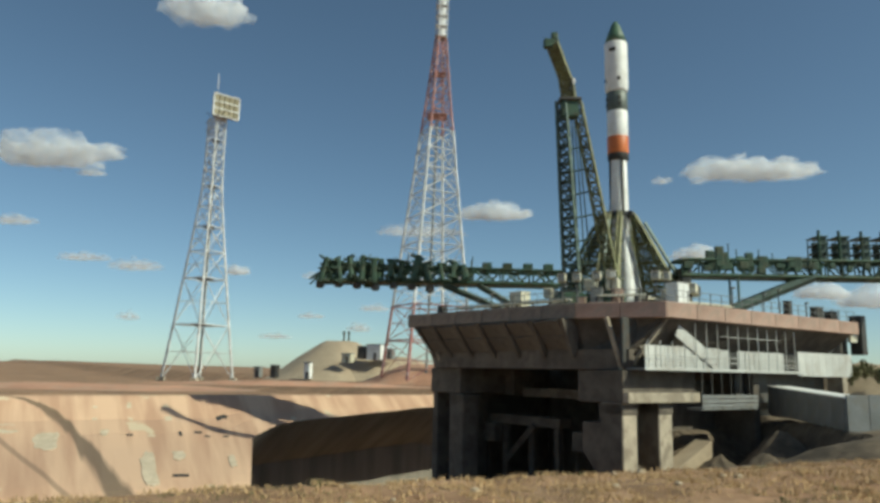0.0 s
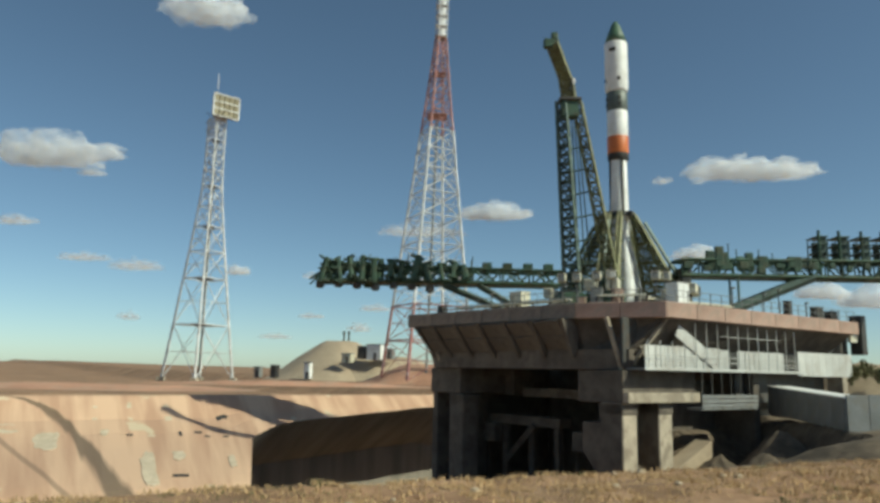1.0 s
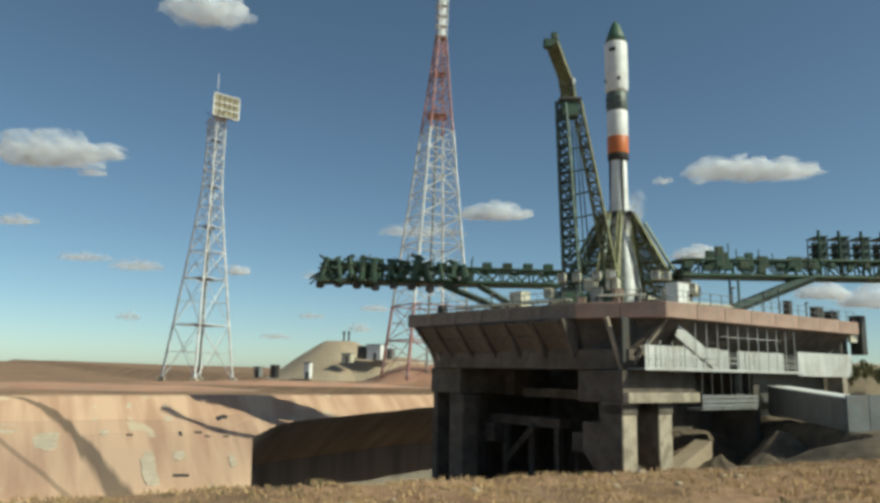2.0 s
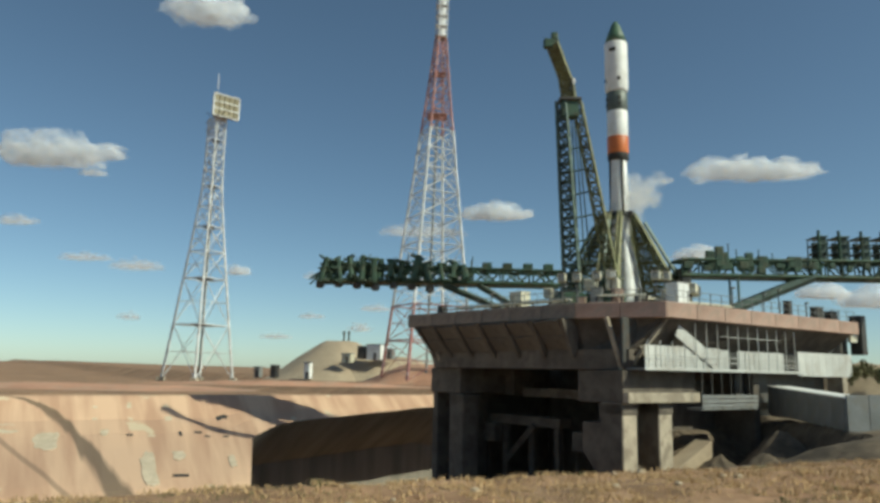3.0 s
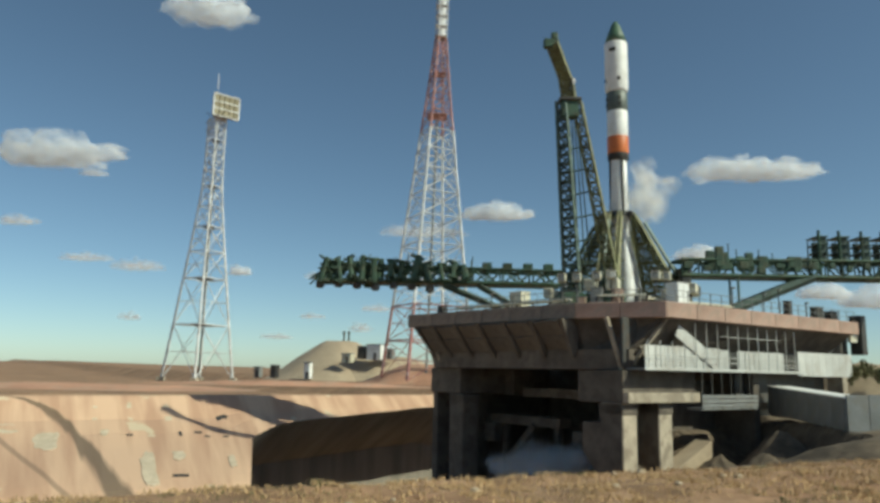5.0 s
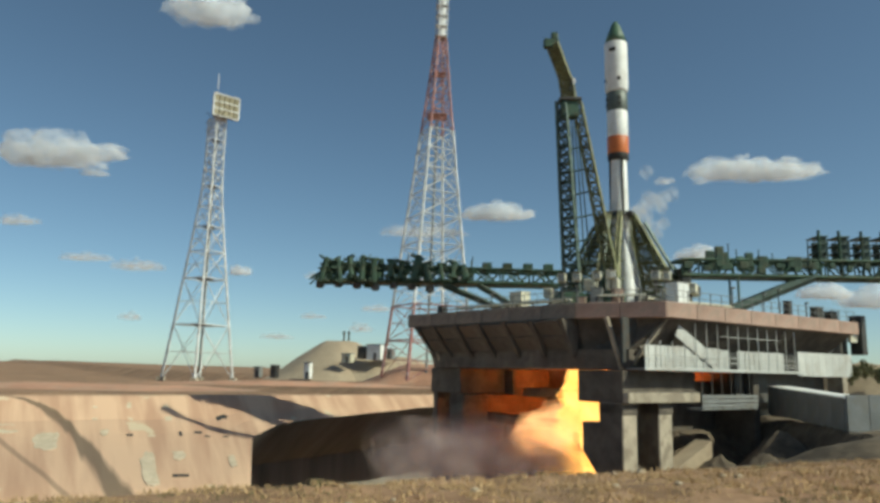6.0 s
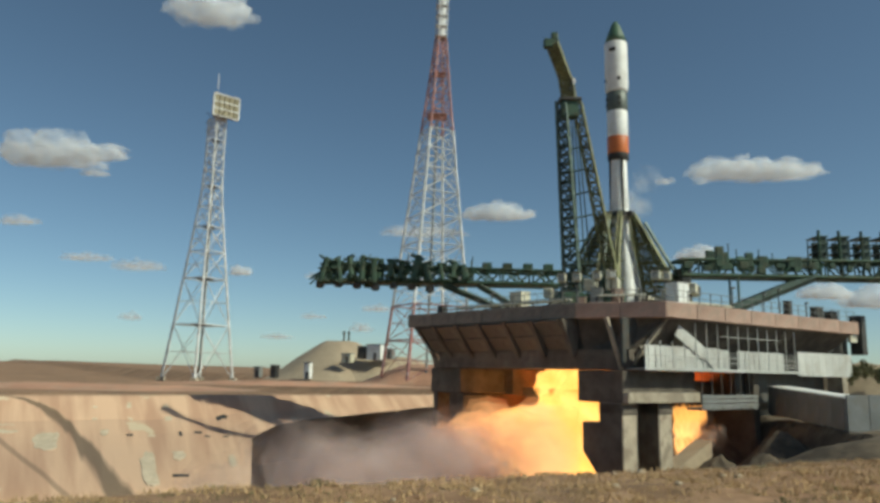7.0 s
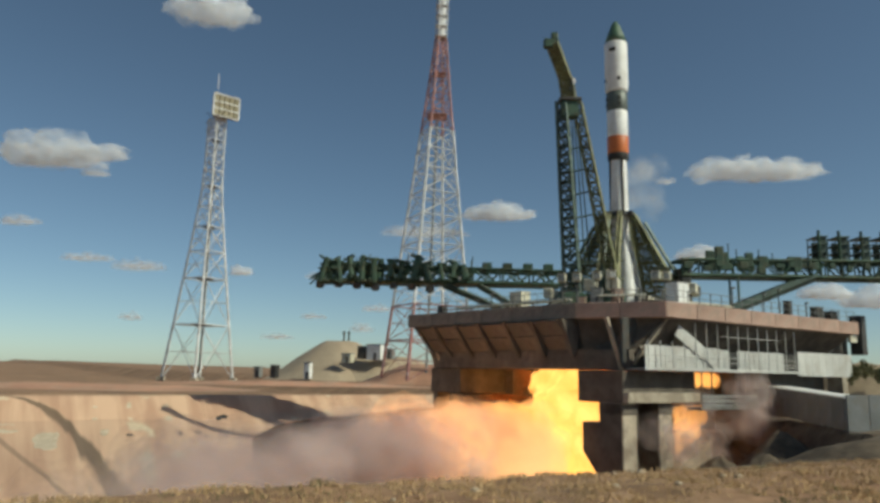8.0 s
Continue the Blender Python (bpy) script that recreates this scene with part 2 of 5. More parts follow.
def ground_material():
    """Sandy soil; pale concrete slabs with run-off streaks where the ground is steep. A cast shadow and wall shade are
    painted in.
    """
    m = mat("sand_and_slabs", (0.40, 0.245, 0.145), 0.97, 0, 0.05, 0.28, 1.3, 0.5, (0.33, 0.165, 0.085), 0.55)
    nd, ln = m.node_tree.nodes, m.node_tree.links
    p = nd["Principled BSDF"]
    soil = p.inputs["Base Color"].links[0].from_socket
    tc = nd.new("ShaderNodeTexCoord")
    # clods, gravel and wheel-worn blotches
    for size, dark, lo, hi in ((0.7, 0.62, 0.35, 0.62), (3.5, 0.72, 0.3, 0.6)):
        nb = nd.new("ShaderNodeTexNoise")
        nb.inputs["Scale"].default_value, nb.inputs["Detail"].default_value = size, 6.0
        ln.new(tc.outputs["Object"], nb.inputs["Vector"])
        rb = nd.new("ShaderNodeValToRGB")
        rb.color_ramp.elements[0].position, rb.color_ramp.elements[1].position = lo, hi
        rb.color_ramp.elements[0].color = (dark, dark * 0.97, dark * 0.92, 1)
        ln.new(nb.outputs["Fac"], rb.inputs[0])
        mb = nd.new("ShaderNodeMix")
        mb.data_type, mb.blend_type = "RGBA", "MULTIPLY"
        mb.inputs["Factor"].default_value = 1.0
        ln.new(soil, mb.inputs["A"])
        ln.new(rb.outputs[0], mb.inputs["B"])
        soil = mb.outputs["Result"]
    mp = nd.new("ShaderNodeMapping")
    mp.vector_type = "TEXTURE"
    mp.inputs["Rotation"].default_value = (0, 0, math.atan2(DU.y, DU.x))
    at = nd.new("ShaderNodeAttribute")
    at.attribute_name = "plan"
    ln.new(at.outputs["Vector"], mp.inputs["Vector"])
    st = nd.new("ShaderNodeMapping")
    st.inputs["Scale"].default_value = (0.55, 0.07, 0.07)
    ln.new(mp.outputs[0], st.inputs["Vector"])
    n1 = nd.new("ShaderNodeTexNoise")
    n1.inputs["Scale"].default_value, n1.inputs["Detail"].default_value = 1.0, 5.0
    ln.new(st.outputs[0], n1.inputs["Vector"])
    r1 = nd.new("ShaderNodeValToRGB")
    r1.color_ramp.elements[0].position, r1.color_ramp.elements[1].position = 0.38, 0.62
    r1.color_ramp.elements[0].color, r1.color_ramp.elements[1].color = (0.46, 0.282, 0.188, 1), (0.62, 0.415, 0.282, 1)
    ln.new(n1.outputs["Fac"], r1.inputs[0])
    n2 = nd.new("ShaderNodeTexNoise")
    n2.inputs["Scale"].default_value, n2.inputs["Detail"].default_value = 0.22, 4.0
    ln.new(mp.outputs[0], n2.inputs["Vector"])
    r2 = nd.new("ShaderNodeValToRGB")
    r2.color_ramp.elements[0].position, r2.color_ramp.elements[1].position = 0.64, 0.67
    ln.new(n2.outputs["Fac"], r2.inputs[0])
    mx = nd.new("ShaderNodeMix")
    mx.data_type = "RGBA"
    ln.new(r2.outputs[0], mx.inputs["Factor"])
    ln.new(r1.outputs[0], mx.inputs["A"])
    mx.inputs["B"].default_value = (0.58, 0.47, 0.33, 1)
    # dark bands bending down the slabs, a tall tower's cast shadow painted in

    def calc(op, a, b=None):
        k = nd.new("ShaderNodeMath")
        k.operation = op
        for slot, val in ((0, a), (1, b)):
            if val is None:
                continue
            if isinstance(val, (int, float)):
                k.inputs[slot].default_value = val
            else:
                ln.new(val, k.inputs[slot])
        return k.outputs[0]

    axes = nd.new("ShaderNodeSeparateXYZ")
    ln.new(mp.outputs[0], axes.inputs[0])
    uu = calc("SUBTRACT", axes.outputs["X"], R0.dot(DU))
    vv = calc("MAXIMUM", calc("ADD", calc("MULTIPLY", axes.outputs["Y"], -1.0), -R0.dot(DV)), 0.0)
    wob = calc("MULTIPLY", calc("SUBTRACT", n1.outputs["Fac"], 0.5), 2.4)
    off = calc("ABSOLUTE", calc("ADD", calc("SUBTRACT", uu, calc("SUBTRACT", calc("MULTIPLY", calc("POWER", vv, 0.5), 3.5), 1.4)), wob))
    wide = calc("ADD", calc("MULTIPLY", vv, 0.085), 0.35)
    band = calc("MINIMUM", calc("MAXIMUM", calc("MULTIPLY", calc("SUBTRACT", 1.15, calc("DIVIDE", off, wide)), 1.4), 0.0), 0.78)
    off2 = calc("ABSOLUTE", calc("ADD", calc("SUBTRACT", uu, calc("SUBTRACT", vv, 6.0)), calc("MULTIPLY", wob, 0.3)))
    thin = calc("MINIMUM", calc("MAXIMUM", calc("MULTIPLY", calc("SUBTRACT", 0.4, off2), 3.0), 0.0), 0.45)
    painted_shadow = nd.new("ShaderNodeMix")
    painted_shadow.data_type = "RGBA"
    ln.new(calc("MAXIMUM", band, thin), painted_shadow.inputs["Factor"])
    ln.new(mx.outputs["Result"], painted_shadow.inputs["A"])
    painted_shadow.inputs["B"].default_value = (0.085, 0.065, 0.045, 1)
    mx = painted_shadow
    geo = nd.new("ShaderNodeNewGeometry")
    sep = nd.new("ShaderNodeSeparateXYZ")
    ln.new(geo.outputs["True Normal"], sep.inputs[0])
    rr = nd.new("ShaderNodeValToRGB")
    rr.color_ramp.elements[0].position, rr.color_ramp.elements[1].position = 0.84, 0.93
    rr.color_ramp.elements[0].color, rr.color_ramp.elements[1].color = (1, 1, 1, 1), (0, 0, 0, 1)
    ln.new(sep.outputs["Z"], rr.inputs[0])
    fin = nd.new("ShaderNodeMix")
    fin.data_type = "RGBA"
    lined = calc("MULTIPLY", calc("MINIMUM", calc("MULTIPLY", vv, 3.0), 1.0), calc("MINIMUM", calc("MAXIMUM", calc("MULTIPLY", calc("SUBTRACT", 20.0, vv), 0.5), 0.0), 1.0))
    ln.new(calc("MAXIMUM", rr.outputs[0], lined), fin.inputs["Factor"])
    ln.new(soil, fin.inputs["A"])
    ln.new(mx.outputs["Result"], fin.inputs["B"])
    # steep wall faces get a darker colour that imitates shade
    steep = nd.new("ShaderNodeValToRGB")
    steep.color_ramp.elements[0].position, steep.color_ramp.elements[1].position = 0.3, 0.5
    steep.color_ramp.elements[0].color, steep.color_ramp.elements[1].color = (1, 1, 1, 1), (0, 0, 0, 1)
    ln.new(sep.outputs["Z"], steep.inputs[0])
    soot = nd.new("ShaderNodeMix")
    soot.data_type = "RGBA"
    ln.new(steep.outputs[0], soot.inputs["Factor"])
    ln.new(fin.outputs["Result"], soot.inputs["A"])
    # the two wall colours that stand in for shade
    shade_ramp = nd.new("ShaderNodeValToRGB")
    shade_ramp.color_ramp.elements[0].position, shade_ramp.color_ramp.elements[1].position = 0.3, 0.7
    shade_ramp.color_ramp.elements[0].color, shade_ramp.color_ramp.elements[1].color = (0.19, 0.168, 0.14, 1), (0.31, 0.272, 0.226, 1)
    ln.new(n1.outputs["Fac"], shade_ramp.inputs[0])
    ln.new(shade_ramp.outputs[0], soot.inputs["B"])
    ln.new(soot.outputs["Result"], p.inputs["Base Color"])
    return m


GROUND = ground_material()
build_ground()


def slab_patch(name, label, u0, v0, w, h, material, seed, lift=0.07):
    """A thin irregular patch that lies on the lined slope."""
    bm = bmesh.new()
    n = 14
    grid = [[None] * (n + 1) for _ in range(n + 1)]
    for i in range(n + 1):
        for j in range(n + 1):
            a, b = i / n * 2 - 1, j / n * 2 - 1
            k = 1 + 0.35 * noise.noise(Vector((a * 1.6 + seed, b * 1.6, seed)))
            sq = math.sqrt(max(1e-6, a * a + b * b))
            f = max(abs(a), abs(b)) / sq if sq > 1e-3 else 1
            u, v = u0 + a * w / 2 * k * (0.35 + 0.65 * f), v0 + b * h / 2 * k * (0.35 + 0.65 * f)
            p = R0 + DU * u + DV * v
            grid[i][j] = bm.verts.new(stretch((p.x, p.y, ground_z(u, v) + lift), v))
    for i in range(n):
        for j in range(n):
            bm.faces.new((grid[i][j], grid[i + 1][j], grid[i + 1][j + 1], grid[i][j + 1]))
    ext = bmesh.ops.extrude_face_region(bm, geom=bm.faces[:])
    for e in ext["geom"]:
        if isinstance(e, bmesh.types.BMVert):
            e.co.z -= lift * 3
    bmesh.ops.recalc_face_normals(bm, faces=bm.faces[:])
    tagged(part(name, bm, material), label, "patch", "slope repairs", "structure")


PALE = mat("pale_mortar", (0.60, 0.50, 0.37), 0.95, 0, 0.6, 0.15, 4, 0.3, (0.45, 0.35, 0.24), 0.5)
for k, (u, v, w, h) in enumerate(((4.3, 6.3, 2.3, 1.9), (13.8, 10.0, 1.6, 3.6), (0.6, 4.9, 3.6, 1.0), (17.0, 8.6, 1.4, 1.0), (9.8, 5.2, 0.8, 1.5), (16.6, 3.4, 0.7, 2.2), (12.6, 3.0, 0.6, 2.4), (22.6, 9.5, 0.8, 1.4), (9.0, 3.2, 0.6, 1.9))):
    slab_patch("mortar_patch", "pale mortar repair on the sloping pit lining", u, v, w, h, PALE, 3.1 * k + 1)
for k, (u, v, w, h) in enumerate(((17.6, 6.0, 0.35, 0.5), (19.6, 5.8, 0.9, 0.22), (20.6, 6.3, 0.6, 0.2), (22.6, 6.4, 0.7, 0.2), (12.3, 5.9, 0.7, 0.2), (16.8, 10.8, 1.6, 0.25), (22.7, 4.0, 1.3, 0.8))):
    slab_patch("drain_stain", "dark open joint in the sloping pit lining", u, v, w, h, DARK, 2.3 * k + 5)


# ---------- launch platform, in its own axes ----------
PAD = pose(22.9, 92.0, 0, 0, 0, 35.3)
TOP, SLAB = 9.05, 7.45
OUT = [(-12.1, -16.3), (26.7, -16.3), (30.0, 20.0), (-19.5, 19.1), (-16.9, -8.6)]


def inset(pts, d):
    c = Vector((3.0, 3.0))
    return [tuple(Vector(p) + (c - Vector(p)).normalized() * d) for p in pts]


def slab_edge(parent):
    """Edge beams of the deck, one cast length after another."""
    n = len(OUT)
    for i in range(n):
        a, b = Vector(OUT[i]), Vector(OUT[(i + 1) % n])
        count = max(2, round((b - a).length / 4.8))
        d = (b - a).normalized()
        nrm = Vector((d.y, -d.x))
        for k in range(count):
            p, q = a.lerp(b, k / count) + d * 0.02, a.lerp(b, (k + 1) / count) - d * 0.02
            c = (p + q) / 2 - nrm * 0.3
            m = Matrix.Translation((c.x, c.y, (TOP + SLAB) / 2 + random.uniform(-0.015, 0.015))) @ Matrix.Rotation(math.atan2(d.y, d.x), 4, "Z")
            bm = bevelled((0, 0, 0), ((q - p).length, 0.62, TOP - SLAB), 0.06)
            # the unlit sides of the deck take the shaded copy
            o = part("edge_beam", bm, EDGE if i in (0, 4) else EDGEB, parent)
            o.matrix_basis = m


def build_pad():
    pad = thing("launch_platform", "concrete rocket launch platform overhanging the flame pit on piers", "launch platform", PAD, kind="structure")
    part("deck_slab", prism(inset(OUT, 0.45), SLAB + 0.1, TOP - 0.12), CONC, pad, "grey concrete deck")
    slab_edge(pad)
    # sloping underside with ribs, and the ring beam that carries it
    part("soffit", prism(inset(OUT, 0.9), 4.2, SLAB + 0.05, [(-14.2, -13.2), (24.0, -12.4), (26.5, 17.0), (-15.4, 17.0), (-14.9, -8.0)]), CONCD, pad, "dark sloping concrete underside")
    part("ring_beam", prism([(-14.4, -13.4), (24.0, -12.6), (26.5, 17.2), (-16.4, 17.4), (-15.9, -8.8)], 2.3, 4.3), CONCD, pad, "dark concrete ring beam")
    ribs = [(-16.0, y) for y in (-7.5, -3.2, 1.0, 5.2, 9.4, 13.6, 17.0)]
    for x, y in ribs:
        bm = bmesh.new()
        vs = [(x + 0.2, y - 0.25, 4.0), (x + 0.9, y - 0.25, 7.4), (x - 2.0 - 0.075 * (y + 8), y - 0.25, 7.4), (x - 0.25, y - 0.25, 3.4)]
        a = [bm.verts.new(v) for v in vs]
        b = [bm.verts.new((v[0], v[1] + 0.5, v[2])) for v in vs]
        for i in range(4):
            bm.faces.new((a[i], a[(i + 1) % 4], b[(i + 1) % 4], b[i]))
        bm.faces.new(a)
        bm.faces.new(b[::-1])
        bmesh.ops.recalc_face_normals(bm, faces=bm.faces[:])
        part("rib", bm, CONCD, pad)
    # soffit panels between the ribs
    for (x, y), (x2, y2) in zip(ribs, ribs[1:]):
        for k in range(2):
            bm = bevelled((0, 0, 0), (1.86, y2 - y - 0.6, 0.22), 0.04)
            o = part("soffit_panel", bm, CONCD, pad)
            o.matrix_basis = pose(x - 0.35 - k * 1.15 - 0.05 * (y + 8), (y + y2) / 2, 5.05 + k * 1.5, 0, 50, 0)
    # piers: cap beams on legs; the caps are coloured dark to imitate shade
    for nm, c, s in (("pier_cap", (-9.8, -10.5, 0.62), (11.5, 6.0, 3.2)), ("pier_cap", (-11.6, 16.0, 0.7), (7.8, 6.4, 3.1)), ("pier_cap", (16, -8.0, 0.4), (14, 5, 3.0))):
        part(nm, bevelled(c, s, 0.08), CONCD, pad, "concrete pier cap darkened as in shade")
    # a paler strip paints sunlight along the foot of the cap
    part("cap_strip", bevelled((-9.9, -13.85, -0.42), (11.3, 0.7, 1.0), 0.04), CONC, pad, "concrete strip made pale to imitate sunlight")
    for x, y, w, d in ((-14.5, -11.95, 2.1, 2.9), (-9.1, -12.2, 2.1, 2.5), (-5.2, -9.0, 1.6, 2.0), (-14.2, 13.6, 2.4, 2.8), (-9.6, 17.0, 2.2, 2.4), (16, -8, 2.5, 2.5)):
        part("pier_leg", bevelled((x, y, -9.2), (w, d, 16.5), 0.08), CONCD if y > 0 else CONC, pad, "dark concrete pier leg" if y > 0 else "weathered concrete pier leg")
        # dark sheet on the left face stands in for its shade
        part("soot_lining", bevelled((x - w / 2 - 0.03, y, -7.0), (0.1, d - 0.1, 12.0), 0.02), CONCD, pad, "dark lining that imitates shade on the flame side")
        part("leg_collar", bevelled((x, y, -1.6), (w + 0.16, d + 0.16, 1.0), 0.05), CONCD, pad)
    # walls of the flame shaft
    part("shaft_wall", bevelled((6.5, 5.0, -5.0), (1.2, 38.0, 15.0), 0.08), CONCD, pad, "dark concrete wall of the flame shaft")
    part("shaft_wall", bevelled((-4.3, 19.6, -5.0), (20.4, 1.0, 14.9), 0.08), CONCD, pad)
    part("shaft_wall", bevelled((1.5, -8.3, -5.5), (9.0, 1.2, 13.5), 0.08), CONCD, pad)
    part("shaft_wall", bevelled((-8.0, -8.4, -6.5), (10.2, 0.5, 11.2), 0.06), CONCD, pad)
    part("buttress", prism([(-15.4, -10.6), (-13.6, -10.6), (-13.6, -8.0), (-15.4, -8.0)], -5.9, -3.0), CONCD, pad, "dark buttress on the pier leg")
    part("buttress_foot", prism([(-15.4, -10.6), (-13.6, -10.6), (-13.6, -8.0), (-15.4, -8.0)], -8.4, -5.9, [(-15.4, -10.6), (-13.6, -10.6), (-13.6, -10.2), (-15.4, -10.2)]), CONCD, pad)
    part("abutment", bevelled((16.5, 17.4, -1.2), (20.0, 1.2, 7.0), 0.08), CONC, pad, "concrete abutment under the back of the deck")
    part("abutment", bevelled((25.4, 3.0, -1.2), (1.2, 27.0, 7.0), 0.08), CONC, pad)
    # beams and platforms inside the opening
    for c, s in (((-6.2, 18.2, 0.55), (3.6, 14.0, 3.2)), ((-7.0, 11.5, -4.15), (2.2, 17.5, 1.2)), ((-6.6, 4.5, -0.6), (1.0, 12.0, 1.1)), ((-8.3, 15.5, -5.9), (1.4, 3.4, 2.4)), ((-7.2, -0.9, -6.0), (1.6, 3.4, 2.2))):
        part("inner_beam", bevelled(c, s, 0.06), CONCD, pad, "dark beam inside the flame shaft")
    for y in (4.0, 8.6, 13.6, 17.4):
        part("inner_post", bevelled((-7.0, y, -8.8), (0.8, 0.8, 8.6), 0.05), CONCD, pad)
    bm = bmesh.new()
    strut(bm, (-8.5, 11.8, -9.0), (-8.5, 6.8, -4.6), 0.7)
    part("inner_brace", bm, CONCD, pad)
    part("junction_box", bevelled((-9.0, 16.4, -1.4), (0.5, 0.7, 1.3), 0.04), WHITE, pad, "small white box on a post")
    part("junction_post", bevelled((-9.0, 16.4, -3.6), (0.25, 0.25, 3.2), 0.03), GREY, pad)
    # raking struts below the chamfered edge
    for a, b in (((-15.6, -11.6, 7.5), (-14.6, -12.6, 2.3)), ((-11.0, -15.4, 7.5), (-13.9, -13.0, 2.4)), ((-18.0, 16.6, 7.4), (-15.9, 16.2, 2.4)), ((-17.5, 18.4, 7.4), (-15.3, 18.3, 2.4)), ((-13.2, -14.0, 4.6), (-11.0, -13.2, 2.4))):
        bm = bmesh.new()
        strut(bm, a, b, 0.42)
        part("raking_strut", bm, CONC, pad)
    return pad


def gallery(pad):
    """The clad service gallery hung below the long edge of the deck."""
    g = thing("service_gallery", "white-clad service gallery with railings below the deck", "gallery", PAD, kind="structure")
    part("gallery_floor", bevelled((0.0, -14.1, 2.38), (29.0, 2.4, 0.22), 0.03), GREY, g)
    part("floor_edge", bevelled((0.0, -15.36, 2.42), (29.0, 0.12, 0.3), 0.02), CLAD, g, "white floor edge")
    # dark sheet added behind the gallery to imitate its deep shade
    part("back_wall", bevelled((7.5, -13.0, 5.0), (45.0, 0.3, 4.9), 0.03), STEELD, g, "recessed dark backing that stands in for shade")
    x = -14.0
    while x < 10.4:
        w = 1.55
        if not (-1.3 < x < 0.1):
            top = 4.75 if x < -3 else 4.6
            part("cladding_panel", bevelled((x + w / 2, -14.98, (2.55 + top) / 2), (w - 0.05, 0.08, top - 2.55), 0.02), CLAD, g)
        x += w
    for k in range(8):
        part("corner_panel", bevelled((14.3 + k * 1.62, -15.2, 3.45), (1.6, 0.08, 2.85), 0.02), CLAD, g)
    # stair flank
    for k in range(7):
        bm = bevelled((0, 0, 0), (1.15, 0.08, 1.35), 0.02)
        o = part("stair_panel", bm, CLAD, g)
        o.matrix_basis = pose(-8.6 + k * 1.0, -15.15, 6.1 - k * 0.5, 0, 27, 0)
    for x in np.arange(-14.0, 14.2, 1.9):
        bm = bmesh.new()
        strut(bm, (x, -15.4, 2.5), (x, -15.4, 7.4 if x > -8 else 5.2), 0.11)
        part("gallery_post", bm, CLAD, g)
    for z, x0, x1 in ((3.2, -14, 14), (3.75, -14, 14), (6.0, -2, 9.5), (2.9, 9.5, 14)):
        bm = bmesh.new()
        strut(bm, (x0, -15.42, z), (x1, -15.42, z), 0.07)
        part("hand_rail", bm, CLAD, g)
    # lower balcony
    part("lower_balcony", bevelled((-0.3, -14.2, -1.55), (10.2, 1.9, 0.25), 0.03), GREY, g, "grey lower balcony")
    for z in (-1.2, -0.75, -0.3):
        part("balcony_board", bevelled((-0.3, -15.2, z), (10.2, 0.06, 0.36), 0.015), GREY, g)
    for x in np.arange(-5.2, 5.0, 1.7):
        part("balcony_post", bevelled((x, -15.1, 0.35), (0.12, 0.12, 4.1), 0.02), STEELD, g)
    bm = prism([(-8.4, -14.2), (-2.6, -14.2), (-2.6, -12.2), (-8.4, -12.2)], -12.5, -9.0)
    for v in bm.verts:
        if v.co.z > -9.2:
            v.co.z = -7.4 + (v.co.x + 8.4) * 0.43
    part("sloping_apron", bm, MOUND, g, "sunlit sloping concrete apron")
    part("end_wall", bevelled((24.5, -14.2, 0.75), (1.2, 2.0, 2.7), 0.04), CONC, g)
    # second dark sheet, in place of the shade below the gallery
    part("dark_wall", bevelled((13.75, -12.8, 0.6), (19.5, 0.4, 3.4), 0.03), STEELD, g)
    # grey enclosed ramp, running out from the gallery
    r = thing("access_ramp", "grey panelled access ramp leading to the platform", "ramp", kind="structure")
    for k in range(7):
        f = (k + 0.5) / 7
        o = part("ramp_panel", bevelled((0, 0, 0), (0.2, 2.27, 3.0), 0.02), GREY, r)
        o.matrix_basis = pose(38.4, 70.0 + 16 * f, -1.55 + 0.8 * f, 2.8, 0, 0)
    o = part("ramp_roof", bevelled((0, 0, 0), (2.6, 16.2, 0.14), 0.02), WHITE, r, "pale ramp roof edge")
    o.matrix_basis = pose(39.6, 78.0, 0.42, 2.8, 0, 0)
    for k in range(8):
        part("wall_panel", bevelled((39.5 + 2.1 * k, 69.9, -1.4 + 0.05 * k), (2.06, 0.25, 3.4), 0.03), GREY, r)
    part("ramp_floor", bevelled((39.6, 78.0, -2.4), (2.2, 16.0, 0.3), 0.02), CONC, r)
    part("end_tower", bevelled((30.5, -14.4, 7.6), (1.3, 1.6, 5.2), 0.05), STEELD, g, "dark box at the end of the deck")
    part("end_plate", bevelled((28.0, -14.8, 7.5), (1.7, 0.5, 1.9), 0.04), CREAM, g)


def fence(a, b, spacing, height, lean=0):
    f = thing("deck_railing", "thin grey steel railing along the deck edge", "railing", PAD, "deck railings")
    a, b = Vector((*a, TOP)), Vector((*b, TOP))
    n = max(1, round((b - a).length / spacing))
    for i in range(n + 1):
        p = a.lerp(b, i / n)
        bar("post", p, p + Vector((0, 0, height * random.uniform(0.92, 1.08))), 0.09, GREY, f)
    for z in (0.5, 1.0):
        bar("rail", a + Vector((0, 0, height * z)), b + Vector((0, 0, height * z)), 0.06, GREY, f)


pad = build_pad()
gallery(pad)
fence((-12.0, -15.9), (26.5, -15.9), 1.9, 1.3)
fence((-16.6, -8.6), (-19.2, 19.0), 1.9, 1.3)
fence((-12.4, -15.8), (-16.6, -8.8), 1.9, 1.2)


